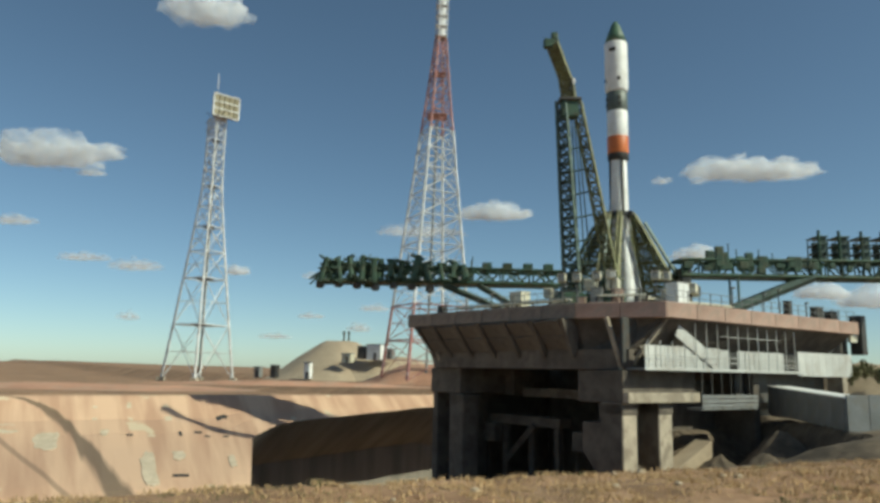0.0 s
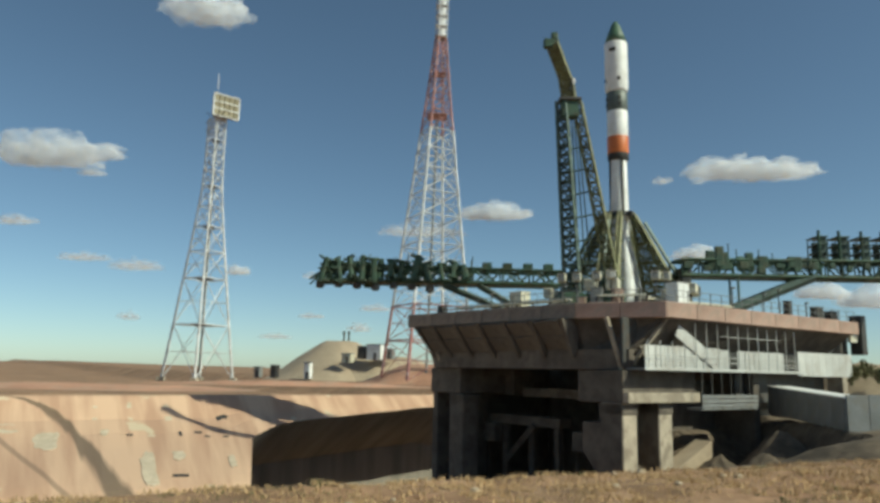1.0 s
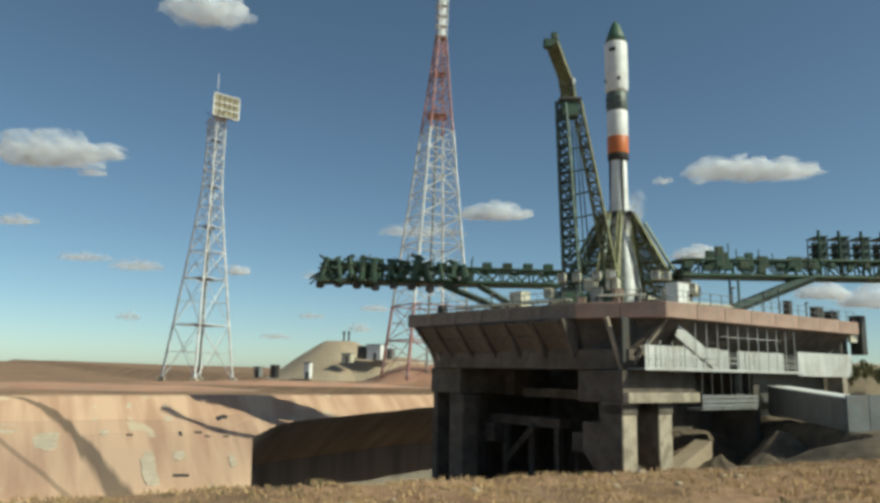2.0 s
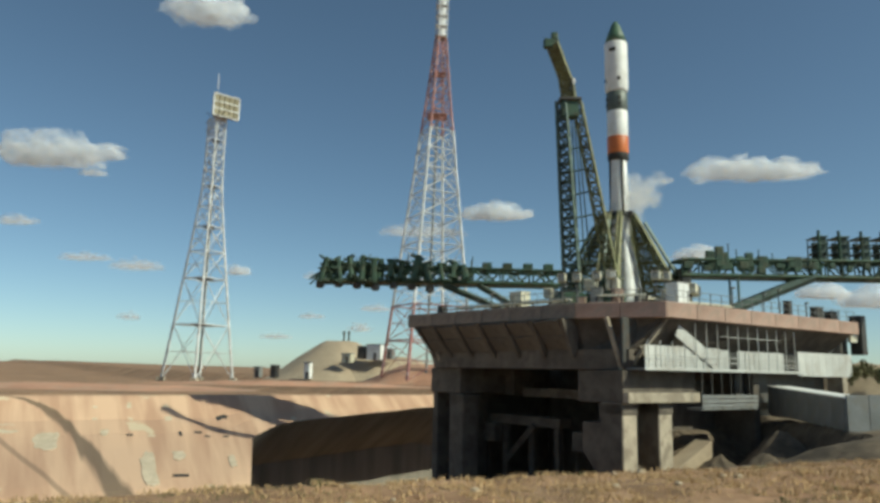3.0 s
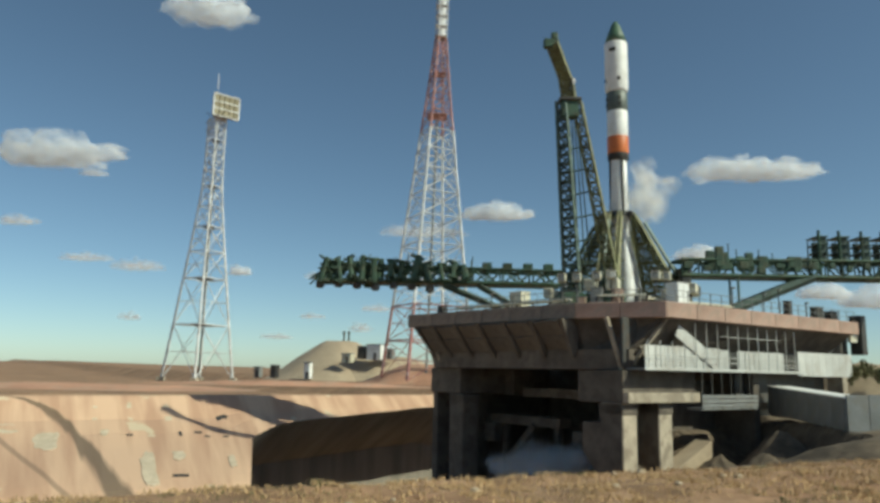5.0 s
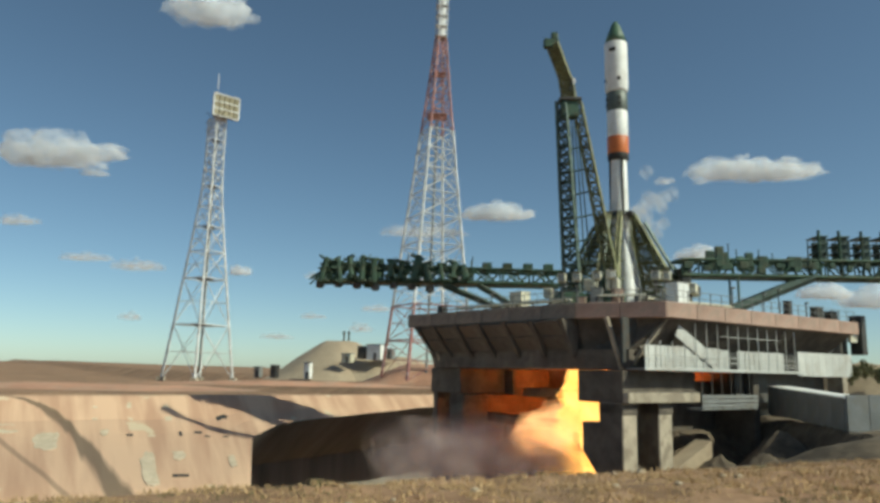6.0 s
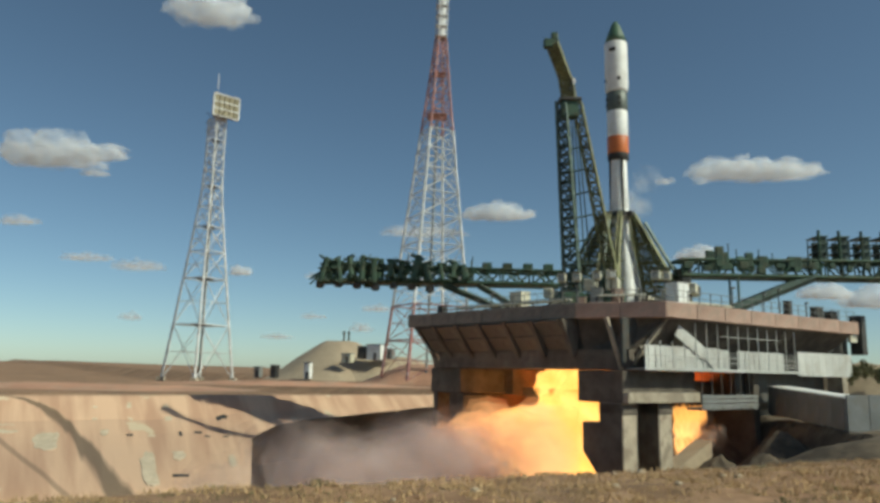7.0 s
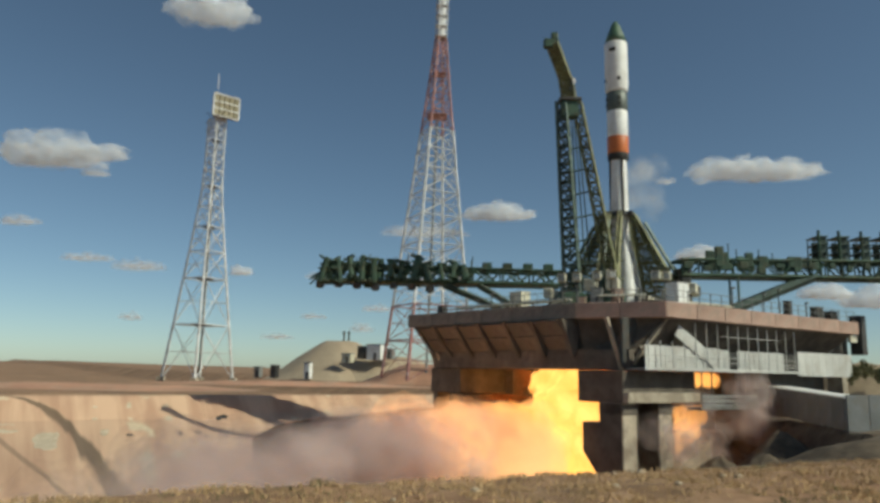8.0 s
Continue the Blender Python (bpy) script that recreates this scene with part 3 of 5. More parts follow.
# ---------- rocket ----------
def rocket():
    r = thing("rocket", "white rocket with green nose and orange band on its pad", "rocket", pose(23.05, 92.0, 0, 0, 0, 0))
    part("nose_cone", lathe([(1.46, 45.55), (1.12, 46.75), (0.62, 48.1), (0.36, 48.6), (0.12, 48.8)], 36), NOSE, r, "dark green nose cone", True)
    part("fairing", lathe([(1.38, 38.6), (1.5, 38.9), (1.5, 45.4), (1.46, 45.55)], 36), WHITE, r, "white payload fairing", True)
    part("grey_band", lathe([(1.34, 36.0), (1.37, 36.05), (1.37, 38.58), (1.35, 38.6)], 36), BANDG, r, "dark grey-green band", True)
    part("upper_stage", lathe([(1.33, 32.5), (1.34, 32.55), (1.34, 35.98), (1.33, 36.0)], 36), WHITE, r, "white upper stage", True)
    part("orange_band", lathe([(1.35, 30.2), (1.37, 30.25), (1.37, 32.45), (1.35, 32.5)], 36), ORANGE, r, "orange interstage band", True)
    part("dark_ring", lathe([(1.2, 29.3), (1.36, 29.5), (1.36, 30.15), (1.34, 30.2)], 36), DARK, r, "soot-dark ring", True)
    part("core_stage", lathe([(1.03, 2.6), (1.03, 14.0), (1.08, 18.0), (1.22, 22.5), (1.15, 25.5), (1.06, 29.25), (1.04, 29.3)], 36), WHITE, r, "white tapering core stage", True)
    for a in (-172, -80):
        m = Matrix.Rotation(radians(a), 4, "Z")
        bm = bmesh.new()
        box(bm, (1.12, 0, 25.8), (0.22, 0.3, 7.0), m)
        part("cable_duct", bm, DARK, r, "dark cable duct")
    for z in (40.2, 37.6, 36.8):
        for a in (-172, -92):
            bm = bmesh.new()
            box(bm, (1.45 if z > 39 else 1.36, 0, z), (0.2, 0.4, 0.45), Matrix.Rotation(radians(a), 4, "Z"))
            part("vent", bm, DARK, r)
    bm = bmesh.new()
    box(bm, (1.46, 0, 44.3), (0.12, 0.85, 0.5), Matrix.Rotation(radians(-122), 4, "Z"))
    part("painted_mark", bm, DARK, r, "dark painted emblem patch")
    for k in range(4):
        a = radians(-76 + 90 * k)
        tilt = Matrix.Rotation(a, 4, "Z") @ Matrix.Translation((1.05, 0, 20.2)) @ Matrix.Rotation(radians(-4.4), 4, "Y")
        bm = lathe([(1.34, -17.4), (1.34, -13.0), (1.22, -10.0), (0.95, -6.0), (0.62, -3.0), (0.3, -0.8), (0.08, 0.0)], 24)
        bm.transform(tilt)
        bo = part("booster", bm, WHITE, r, "white conical strap-on booster", True)
        bm = lathe([(0.85, -18.6), (1.2, -17.4), (1.3, -17.3)], 20)
        bm.transform(tilt)
        part("booster_tail", bm, DARK, bo, "soot-dark engine tail")
    return r


rocket()


# ---------- support arms round the rocket ----------
def support_arm(angle, label):
    """A leaning lattice arm that holds the rocket, with its counterweight."""
    e = thing("support_arm", label, "support arm", pose(22.9, 92.0, 0, 0, 0, angle), "support arms")
    for s in (-1, 1):
        truss(e, (7.4, s * 1.05, 11.0), (1.9, s * 0.7, 22.0), 1.0, 0.6, 9, OLIVE, 0.2, 0.13, 0.5, 0.4)
        bar("inner_chord", (3.2, s * 0.7, 10.6), (1.75, s * 0.5, 21.6), 0.24, OLIVE, e)
        for k in range(9):
            f, g = k / 9, (k + 1) / 9
            o0, o1 = Vector((7.4 - 5.5 * f, s * (1.05 - 0.35 * f), 11 + 11 * f)), Vector((7.4 - 5.5 * g, s * (1.05 - 0.35 * g), 11 + 11 * g))
            i0, i1 = Vector((3.2 - 1.45 * f, s * (0.7 - 0.2 * f), 10.6 + 11 * f)), Vector((3.2 - 1.45 * g, s * (0.7 - 0.2 * g), 10.6 + 11 * g))
            bar("web_bar", o0, i0, 0.17, OLIVE, e)
            bar("web_bar", o0, i1, 0.15, OLIVE, e)
            bar("web_bar", i0, o1, 0.15, OLIVE, e)
            bar("cross_bar", o0, Vector((o1.x, -o1.y, o1.z)), 0.14, OLIVE, e)
            bar("web_bar", o0.lerp(i0, 0.5), o0.lerp(o1, 0.9), 0.13, OLIVE, e)
            bar("web_bar", o0.lerp(i0, 0.35), i0.lerp(i1, 0.7), 0.12, OLIVE, e)
            bar("web_bar", o0.lerp(o1, 0.5), i0.lerp(i1, 0.5), 0.12, OLIVE, e)
            if k % 2 == 0 and k < 8:
                pl = part("work_floor", bevelled((0, 0, 0), ((o0 - i0).length * 0.95, 1.0, 0.1), 0.02), OLIVE, e)
                pl.matrix_basis = Matrix.Translation((o0 + i0) / 2)
                bar("floor_post", o0, o0 + Vector((0, 0, 1.1)), 0.08, OLIVE, e)
    bm = bmesh.new()
    strut(bm, (8.6, -0.4, 11.2), (3.4, -0.4, 20.8), 0.35)
    part("lift_rod", bm, TEAL, e)
    part("hinge_block", bevelled((7.6, 0, 10.0), (2.0, 4.6, 2.0), 0.15), GREEN, e, "dark green hinge block")
    part("counterweight", bevelled((8.9, -1.3, 12.1), (1.2, 1.5, 1.3), 0.12), CREAM, e, "cream counterweight box")
    part("counterweight", bevelled((8.9, 1.3, 12.1), (1.2, 1.5, 1.3), 0.12), CREAM, e, "cream counterweight box")
    part("ring_segment", bevelled((1.7, 0, 22.0), (0.8, 2.6, 0.6), 0.08), STEELD, e, "dark holding ring segment")


for ang in (-27, 63, 153, 243):
    support_arm(ang, "olive-green lattice arm leaning on the rocket")


# ---------- umbilical mast ----------
def umbilical_mast():
    e = thing("umbilical_mast", "tall grey-green lattice cable mast beside the rocket", "mast")
    side = (0.9, -0.4, 0)
    truss(e, (15.7, 85.0, 10.0), (14.5, 85.0, 34.6), 1.0, 1.9, 22, TEAL, 0.26, 0.19, 0.7, 1.2, side)
    truss(e, (20.3, 85.0, 13.0), (16.4, 85.0, 34.6), 0.9, 1.3, 15, OLIVE, 0.24, 0.15, 0.7, 1.0, side)
    for k in range(6):
        f = 0.1 + k * 0.13
        bar("tie_bar", (15.3, 85, 12 + 22 * f), (20.2 - 3.5 * f, 85, 13 + 21.6 * f), 0.16, TEAL, e)
    for x in (15.5, 16.6, 17.4, 18.1):
        bar("cable", (x, 85.3, 11), (15.4 + (x - 15.5) * 0.35, 85.3, 34), 0.14, TEAL, e)
    part("head_platform", bevelled((15.5, 85.0, 34.8), (2.7, 1.8, 0.35), 0.05), STEELD, e, "dark platform at the joint")
    part("joint_block", bevelled((15.5, 85.0, 33.6), (2.2, 1.2, 2.2), 0.2), GREEN, e)
    pts = [Vector(p) for p in ((15.5, 85, 34.6), (15.1, 85, 37.4), (14.1, 85, 40.2), (13.4, 85, 42.2))]
    for a, b, w in zip(pts, pts[1:], (1.5, 1.35, 1.4)):
        truss(e, a, b, 0.75, w, 4, OLIVE, 0.26, 0.2, None, None, side)
        bm = bmesh.new()
        for off in (-0.36, -0.12, 0.14, 0.38):
            strut(bm, a + Vector((off * w, 0.1 * off, 0)), b + Vector((off * w, -0.1 * off, 0)), 0.26, 6)
        part("cable_bundle", bm, OLIVE, e, "olive cable bundle")
    part("head_block", bevelled((13.3, 85.0, 42.1), (1.9, 0.9, 1.2), 0.15), GREEN, e)
    part("head_cap", bevelled((13.7, 85.0, 43.1), (0.8, 0.8, 1.0), 0.15), GREEN, e)
    part("lamp", bevelled((15.9, 84.3, 37.0), (0.35, 0.35, 0.7), 0.05), WHITE, e)
    part("mast_foot", bevelled((15.6, 85.2, 10.0), (3.0, 2.6, 2.2), 0.2), GREEN, e)
    part("mast_foot", bevelled((20.2, 85.2, 11.0), (2.0, 2.4, 4.0), 0.2), GREEN, e)
    return e


umbilical_mast()


# ---------- folded service gantries ----------
def gantry_left():
    e = thing("service_gantry", "dark green service gantry lowered flat over the pit", "gantry", group="service gantries")
    p, q = Vector((15.6, 93.0, 13.7)), Vector((-14.9, 92.0, 13.8))
    truss(e, p, q, 1.7, 3.2, 16, GREEN, 0.34, 0.2, 2.0, 3.6)
    part("deck_plate", bevelled((0, 0, 0), (28.0, 3.0, 0.4), 0.05), GREEN, e).matrix_basis = Matrix.Translation((p + q) / 2 - Vector((0, 0, 0.8))) @ pose(0, 0, 0, 0, 0, math.degrees(math.atan2(p.y - q.y, p.x - q.x)))
    rnd = random.Random(4)
    for k in range(12):
        f = 0.40 + 0.053 * k
        c = p.lerp(q, f)
        big = 1.0 if k > 3 else 0.75
        for s in (-1, 1):
            h = rnd.uniform(2.4, 3.6) * big
            tilt = Matrix.Translation(c + Vector((rnd.uniform(-0.3, 0.3), s * 1.8, rnd.uniform(0.1, 0.7)))) @ pose(0, 0, 0, rnd.uniform(-8, 8), rnd.uniform(-16, 16), rnd.uniform(-20, 20))
            o = part("folding_platform", bevelled((0, 0, 0), (rnd.uniform(0.5, 0.85), 1.1, h), 0.16), GREEN, e)
            o.matrix_basis = tilt
            for g in (-0.38, 0.1, 0.42):
                fl = part("platform_flap", bevelled((0, 0, 0), (rnd.uniform(1.1, 1.8), 1.0, 0.3), 0.08), GREEN, e)
                fl.matrix_basis = tilt @ pose(rnd.uniform(-0.25, 0.25), 0, g * h, 0, rnd.uniform(-25, 25), 0)
            bar("guard_post", c + Vector((0.6, s * 1.6, 0.5)), c + Vector((0.75, s * 1.6, rnd.uniform(1.6, 2.6))), 0.12, TEAL, e)
            bar("brace_arm", c + Vector((0.9, s * 1.7, 0.9)), c + Vector((-0.5, s * 2.2, -0.9)), 0.16, GREEN, e)
    for k in range(7):
        c = p.lerp(q, 0.55 + 0.075 * k)
        bm = lathe([(0.35, -0.5), (0.55, -0.3), (0.55, 0.2), (0.3, 0.5)], 12)
        bm.transform(Matrix.Translation(c + Vector((0, -1.3, -1.6 + rnd.uniform(-0.2, 0.3)))))
        part("roller", bm, STEELD, e)
    for k in range(4):
        c = p.lerp(q, 0.06 + 0.085 * k)
        part("winch_box", bevelled(c + Vector((0, -1.2, 1.2)), (1.2, 1.0, 1.1), 0.1), GREEN, e)
    for k in range(4):
        bar("tip_bracket", q + Vector((0.4, -1.5 + k, 0.6)), q + Vector((-1.0 - 0.3 * k, -1.6 + k, -1.4 + 0.8 * (k % 2))), 0.16, GREEN, e)
    for s in (-1.4, 1.2):
        bar("prop", (12.6, 93 + s, 7.9), (0.5, 92.5 + s, 12.7), 0.5, TEAL, e)
        bar("prop", (13.6, 93 + s, 7.9), (5.0, 92.5 + s, 12.7), 0.4, TEAL, e)
    return e


def gantry_right():
    e = thing("service_gantry", "dark green service gantry lowered flat beyond the deck", "gantry", group="service gantries")
    p, q = Vector((28.8, 88.0, 14.7)), Vector((63.0, 94.0, 15.7))
    truss(e, p, q, 1.9, 3.0, 16, GREEN, 0.34, 0.2, 2.2, 3.4)
    part("deck_plate", bevelled((0, 0, 0), (34.0, 3.0, 0.4), 0.05), GREEN, e).matrix_basis = Matrix.Translation((p + q) / 2 - Vector((0, 0, 0.9))) @ pose(0, 0, 0, 0, -1.6, math.degrees(math.atan2(q.y - p.y, q.x - p.x)))
    rnd = random.Random(9)
    for f, h, w in ((0.15, 2.6, 1.1), (0.165, 1.9, 1.6), (0.27, 1.9, 1.0), (0.31, 1.5, 1.4), (0.44, 1.5, 1.8), (0.49, 1.4, 1.6)):
        c = p.lerp(q, f)
        for s in (-1, 1):
            part("folding_platform", bevelled(c + Vector((rnd.uniform(-0.2, 0.2), s * 1.5, h / 2)), (w, 0.5, h), 0.15), GREEN, e)
            bar("guard_post", c + Vector((w, s * 1.5, 0)), c + Vector((w, s * 1.5, h + 0.4)), 0.12, GREEN, e)
    for f, w in ((0.56, 1.0), (0.645, 1.15), (0.735, 1.05), (0.82, 1.1), (0.91, 1.1)):
        c = p.lerp(q, f)
        bar("tall_post", c + Vector((-w / 2, -1.5, -0.8)), c + Vector((-w / 2, -1.5, 4.9)), 0.34, GREEN, e)
        for sx in (-0.5, 0.5):
            for sy in (-1.4, 1.4):
                bar("cage_post", c + Vector((sx * w, sy, 0)), c + Vector((sx * w * 0.9, sy, 4.2)), 0.15, TEAL, e)
        for z in (1.2, 2.2, 3.2, 4.2):
            part("cage_ring", bevelled(c + Vector((0.1, 0, z)), (w * 1.5, 2.8, 0.2), 0.08), TEAL, e)
        part("cage_panel", bevelled(c + Vector((0.1, -1.1, 2.7)), (w * 0.85, 0.12, 2.9), 0.04), TEAL, e)
        part("cage_panel", bevelled(c + Vector((0.25, 1.1, 2.5)), (w * 0.85, 0.12, 2.6), 0.04), TEAL, e)
    for k in range(14):
        c = p.lerp(q, 0.03 + 0.07 * k)
        part("winch_box", bevelled(c + Vector((0, -1.5, rnd.uniform(-0.3, 0.5))), (rnd.uniform(0.7, 1.7), 0.6, rnd.uniform(0.5, 1.1)), 0.08), GREEN, e)
    for s in (-1.3, 1.3):
        bar("prop", (33.5, 88.5 + s, 9.0), (46.5, 91 + s, 14.2), 0.95, TEAL, e)
        bar("stay", (36.2, 89 + s, 10.0), (36.2, 89 + s, 14.2), 0.24, GREEN, e)
    part("pivot_block", bevelled((29.6, 88.2, 12.4), (1.4, 3.0, 4.6), 0.2), STEELD, e, "dark pivot frame")


out = Matrix.Translation(EYE) @ Matrix.Scale(1.16, 4) @ Matrix.Translation(-Vector(EYE))
gantry_left().matrix_basis = out
gantry_right()


# ---------- things on the deck ----------
def on_deck(name, label, category, x, y, size, material, turn=0.0, group=""):
    """A cabinet on the deck with a plinth, a door and a cap; x, y in the platform's axes."""
    e = thing(name, label, category, PAD @ pose(x, y, TOP - 0.12, 0, 0, turn), group)
    w, d, h = size
    part("body", bevelled((0, 0, h / 2 + 0.1), (w, d, h - 0.1), 0.05), material, e)
    part("plinth", bevelled((0, 0, 0.08), (w + 0.1, d + 0.1, 0.2), 0.02), STEELD, e)
    part("cap", bevelled((0, 0, h + 0.08), (w + 0.12, d + 0.12, 0.1), 0.02), material, e)
    n = max(1, round(w / 1.0))
    for k in range(n):
        x0 = -w / 2 + (k + 0.5) * w / n
        door = part("door", bevelled((x0, -d / 2 - 0.02, h / 2 + 0.1), (w / n - 0.1, 0.06, h - 0.4), 0.015), material, e)
        part("handle", bevelled((x0 + w / n * 0.3, -d / 2 - 0.08, h / 2 + 0.1), (0.05, 0.06, 0.3), 0.01), STEELD, door, "dark steel handle")
    return e


on_deck("equipment_cabin", "white ribbed equipment cabin on the deck edge", "cabin", -7.0, -13.8, (1.95, 1.5, 2.4), WHITE)
on_deck("equipment_cabin", "pale grey cabin on the deck", "cabin", -14.2, 3.0, (2.2, 1.4, 2.2), CREAM, -90)
on_deck("control_box", "grey steel control box on the deck", "box", -17.2, 14.6, (1.0, 0.8, 1.0), STEELD, -90, "control boxes")
on_deck("control_box", "grey steel control box on the deck", "box", 13.0, -14.6, (0.8, 0.7, 1.9), STEELD, 0, "control boxes")
on_deck("control_box", "dark steel control box on the deck", "box", 20.5, -14.2, (1.6, 0.9, 1.7), STEELD, 0, "control boxes")
on_deck("control_box", "dark steel control box on the deck", "box", 23.6, -14.4, (1.5, 1.0, 1.3), STEELD, 0, "control boxes")
rnd = random.Random(2)
for x, y in ((-13.0, -8.0), (-12.2, -5.0), (-12.8, -1.0), (-11.5, -9.6), (-9.5, -10.8), (-6.5, -12.0), (-5.0, -12.6), (-13.4, 6.0)):
    on_deck("valve_cabinet", "weathered grey cabinet among the deck pipework", "cabinet", x, y, (rnd.uniform(0.7, 1.3), 0.7, rnd.uniform(1.0, 2.0)), rnd.choice((GREY, STEELD, EDGE, CREAM)), rnd.uniform(-60, 10), "deck cabinets")


def floodlight(x, y, h, material):
    e = thing("floodlight", "cream box floodlight on a post on the deck", "floodlight", PAD @ pose(x, y, TOP - 0.12, 0, 0, rnd.uniform(-70, -20)), "deck floodlights")
    bar("post", (0, 0, 0), (0, 0, h), 0.14, STEELD, e)
    hs = part("housing", bevelled((0, 0, h + 0.45), (0.95, 0.8, 1.1), 0.12), material, e)
    part("lens", bevelled((0, -0.41, h + 0.4), (0.7, 0.05, 0.7), 0.015), GREY, hs, "dull grey glass front")
    part("visor", bevelled((0, -0.45, h + 0.95), (0.9, 0.3, 0.06), 0.02), STEELD, e)
    part("bracket", bevelled((0, 0, h - 0.1), (0.5, 0.3, 0.15), 0.03), STEELD, e)


for x, y, h in ((-13.2, -3.0, 3.1), (-12.6, -4.7, 3.1), (-11.9, -7.0, 3.1), (-11.6, -8.8, 3.1), (-7.7, -11.6, 3.1), (-6.4, -12.0, 3.1)):
    floodlight(x, y, h, CREAM)


def deck_post(x, y, h):
    e = thing("deck_post", "thin grey steel lamp post on the deck edge", "post", PAD @ pose(x, y, TOP - 0.12), "deck posts")
    bar("pole", (0, 0, 0), (0, 0, h), 0.12, STEELD, e)
    part("base_plate", bevelled((0, 0, 0.06), (0.4, 0.4, 0.12), 0.02), STEELD, e)
    lh = part("lamp_head", bevelled((0, -0.15, h), (0.3, 0.5, 0.16), 0.04), GREY, e)
    part("lens", bevelled((0, -0.2, h - 0.09), (0.2, 0.3, 0.03), 0.01), WHITE, lh, "white lamp glass")


for x, y, h in ((1.2, -14.9, 2.6), (7.2, -15.0, 2.4), (10.8, -14.8, 3.2), (-18.6, 12.0, 1.9), (-17.4, 4.4, 2.0), (16.5, -15.0, 2.0), (-15.8, -6.0, 2.2)):
    deck_post(x, y, h)


def pipe_run(x0, y0, x1, y1, z, n):
    e = thing("pipe_rack", "grey pipes on low stands across the deck", "pipes", PAD @ pose(0, 0, TOP - 0.12), "deck pipework")
    a, b = Vector((x0, y0, 0)), Vector((x1, y1, 0))
    d = (b - a).normalized()
    sd = Vector((-d.y, d.x, 0))
    for k in range(n):
        o = sd * (k * 0.35) + Vector((0, 0, z + 0.1 * (k % 2)))
        bar("pipe", a + o, b + o, 0.18, GREY if k % 2 else CREAM, e, 8)
    m = max(2, round((b - a).length / 2.5))
    for k in range(m + 1):
        p = a.lerp(b, k / m) + sd * (n - 1) * 0.17
        part("stand", bevelled(p + Vector((0, 0, z / 2)), (0.2, 0.2, z), 0.02), STEELD, e)


pipe_run(-14.8, -6.0, -16.4, 12.0, 0.7, 3)
pipe_run(-10.5, -12.4, 4.0, -13.2, 0.8, 3)
pipe_run(-13.5, -8.5, -10.5, -12.6, 1.1, 2)


# ---------- lattice towers ----------
def tower(e, levels, material_at, leg_w, web_w, turn=0.0):
    """Four legs through the levels (height, half width), girts and crossed braces bay by bay."""
    c = [Matrix.Rotation(radians(turn + 45 + 90 * k), 4, "Z") @ Vector((math.sqrt(2), 0, 0)) for k in range(4)]

    def at(i, k):
        z, h = levels[i]
        return Vector((c[k % 4].x * h, c[k % 4].y * h, z))

    for i in range(len(levels) - 1):
        m = material_at(levels[i][0])
        lw = leg_w * (0.55 + 0.45 * levels[i][1] / levels[0][1])
        for k in range(4):
            bar("leg", at(i, k), at(i + 1, k), lw, m, e, 6)
            bar("girt", at(i + 1, k), at(i + 1, k + 1), web_w * 1.6, m, e)
            bm = bmesh.new()
            a, b, p, q = at(i, k), at(i, k + 1), at(i + 1, k), at(i + 1, k + 1)
            strut(bm, a, q, web_w)
            strut(bm, b, p, web_w)
            mid = (a + b + p + q) / 4
            strut(bm, a.lerp(p, 0.5), mid, web_w * 0.7)
            strut(bm, b.lerp(q, 0.5), mid, web_w * 0.7)
            part("cross_brace", bm, m, e)


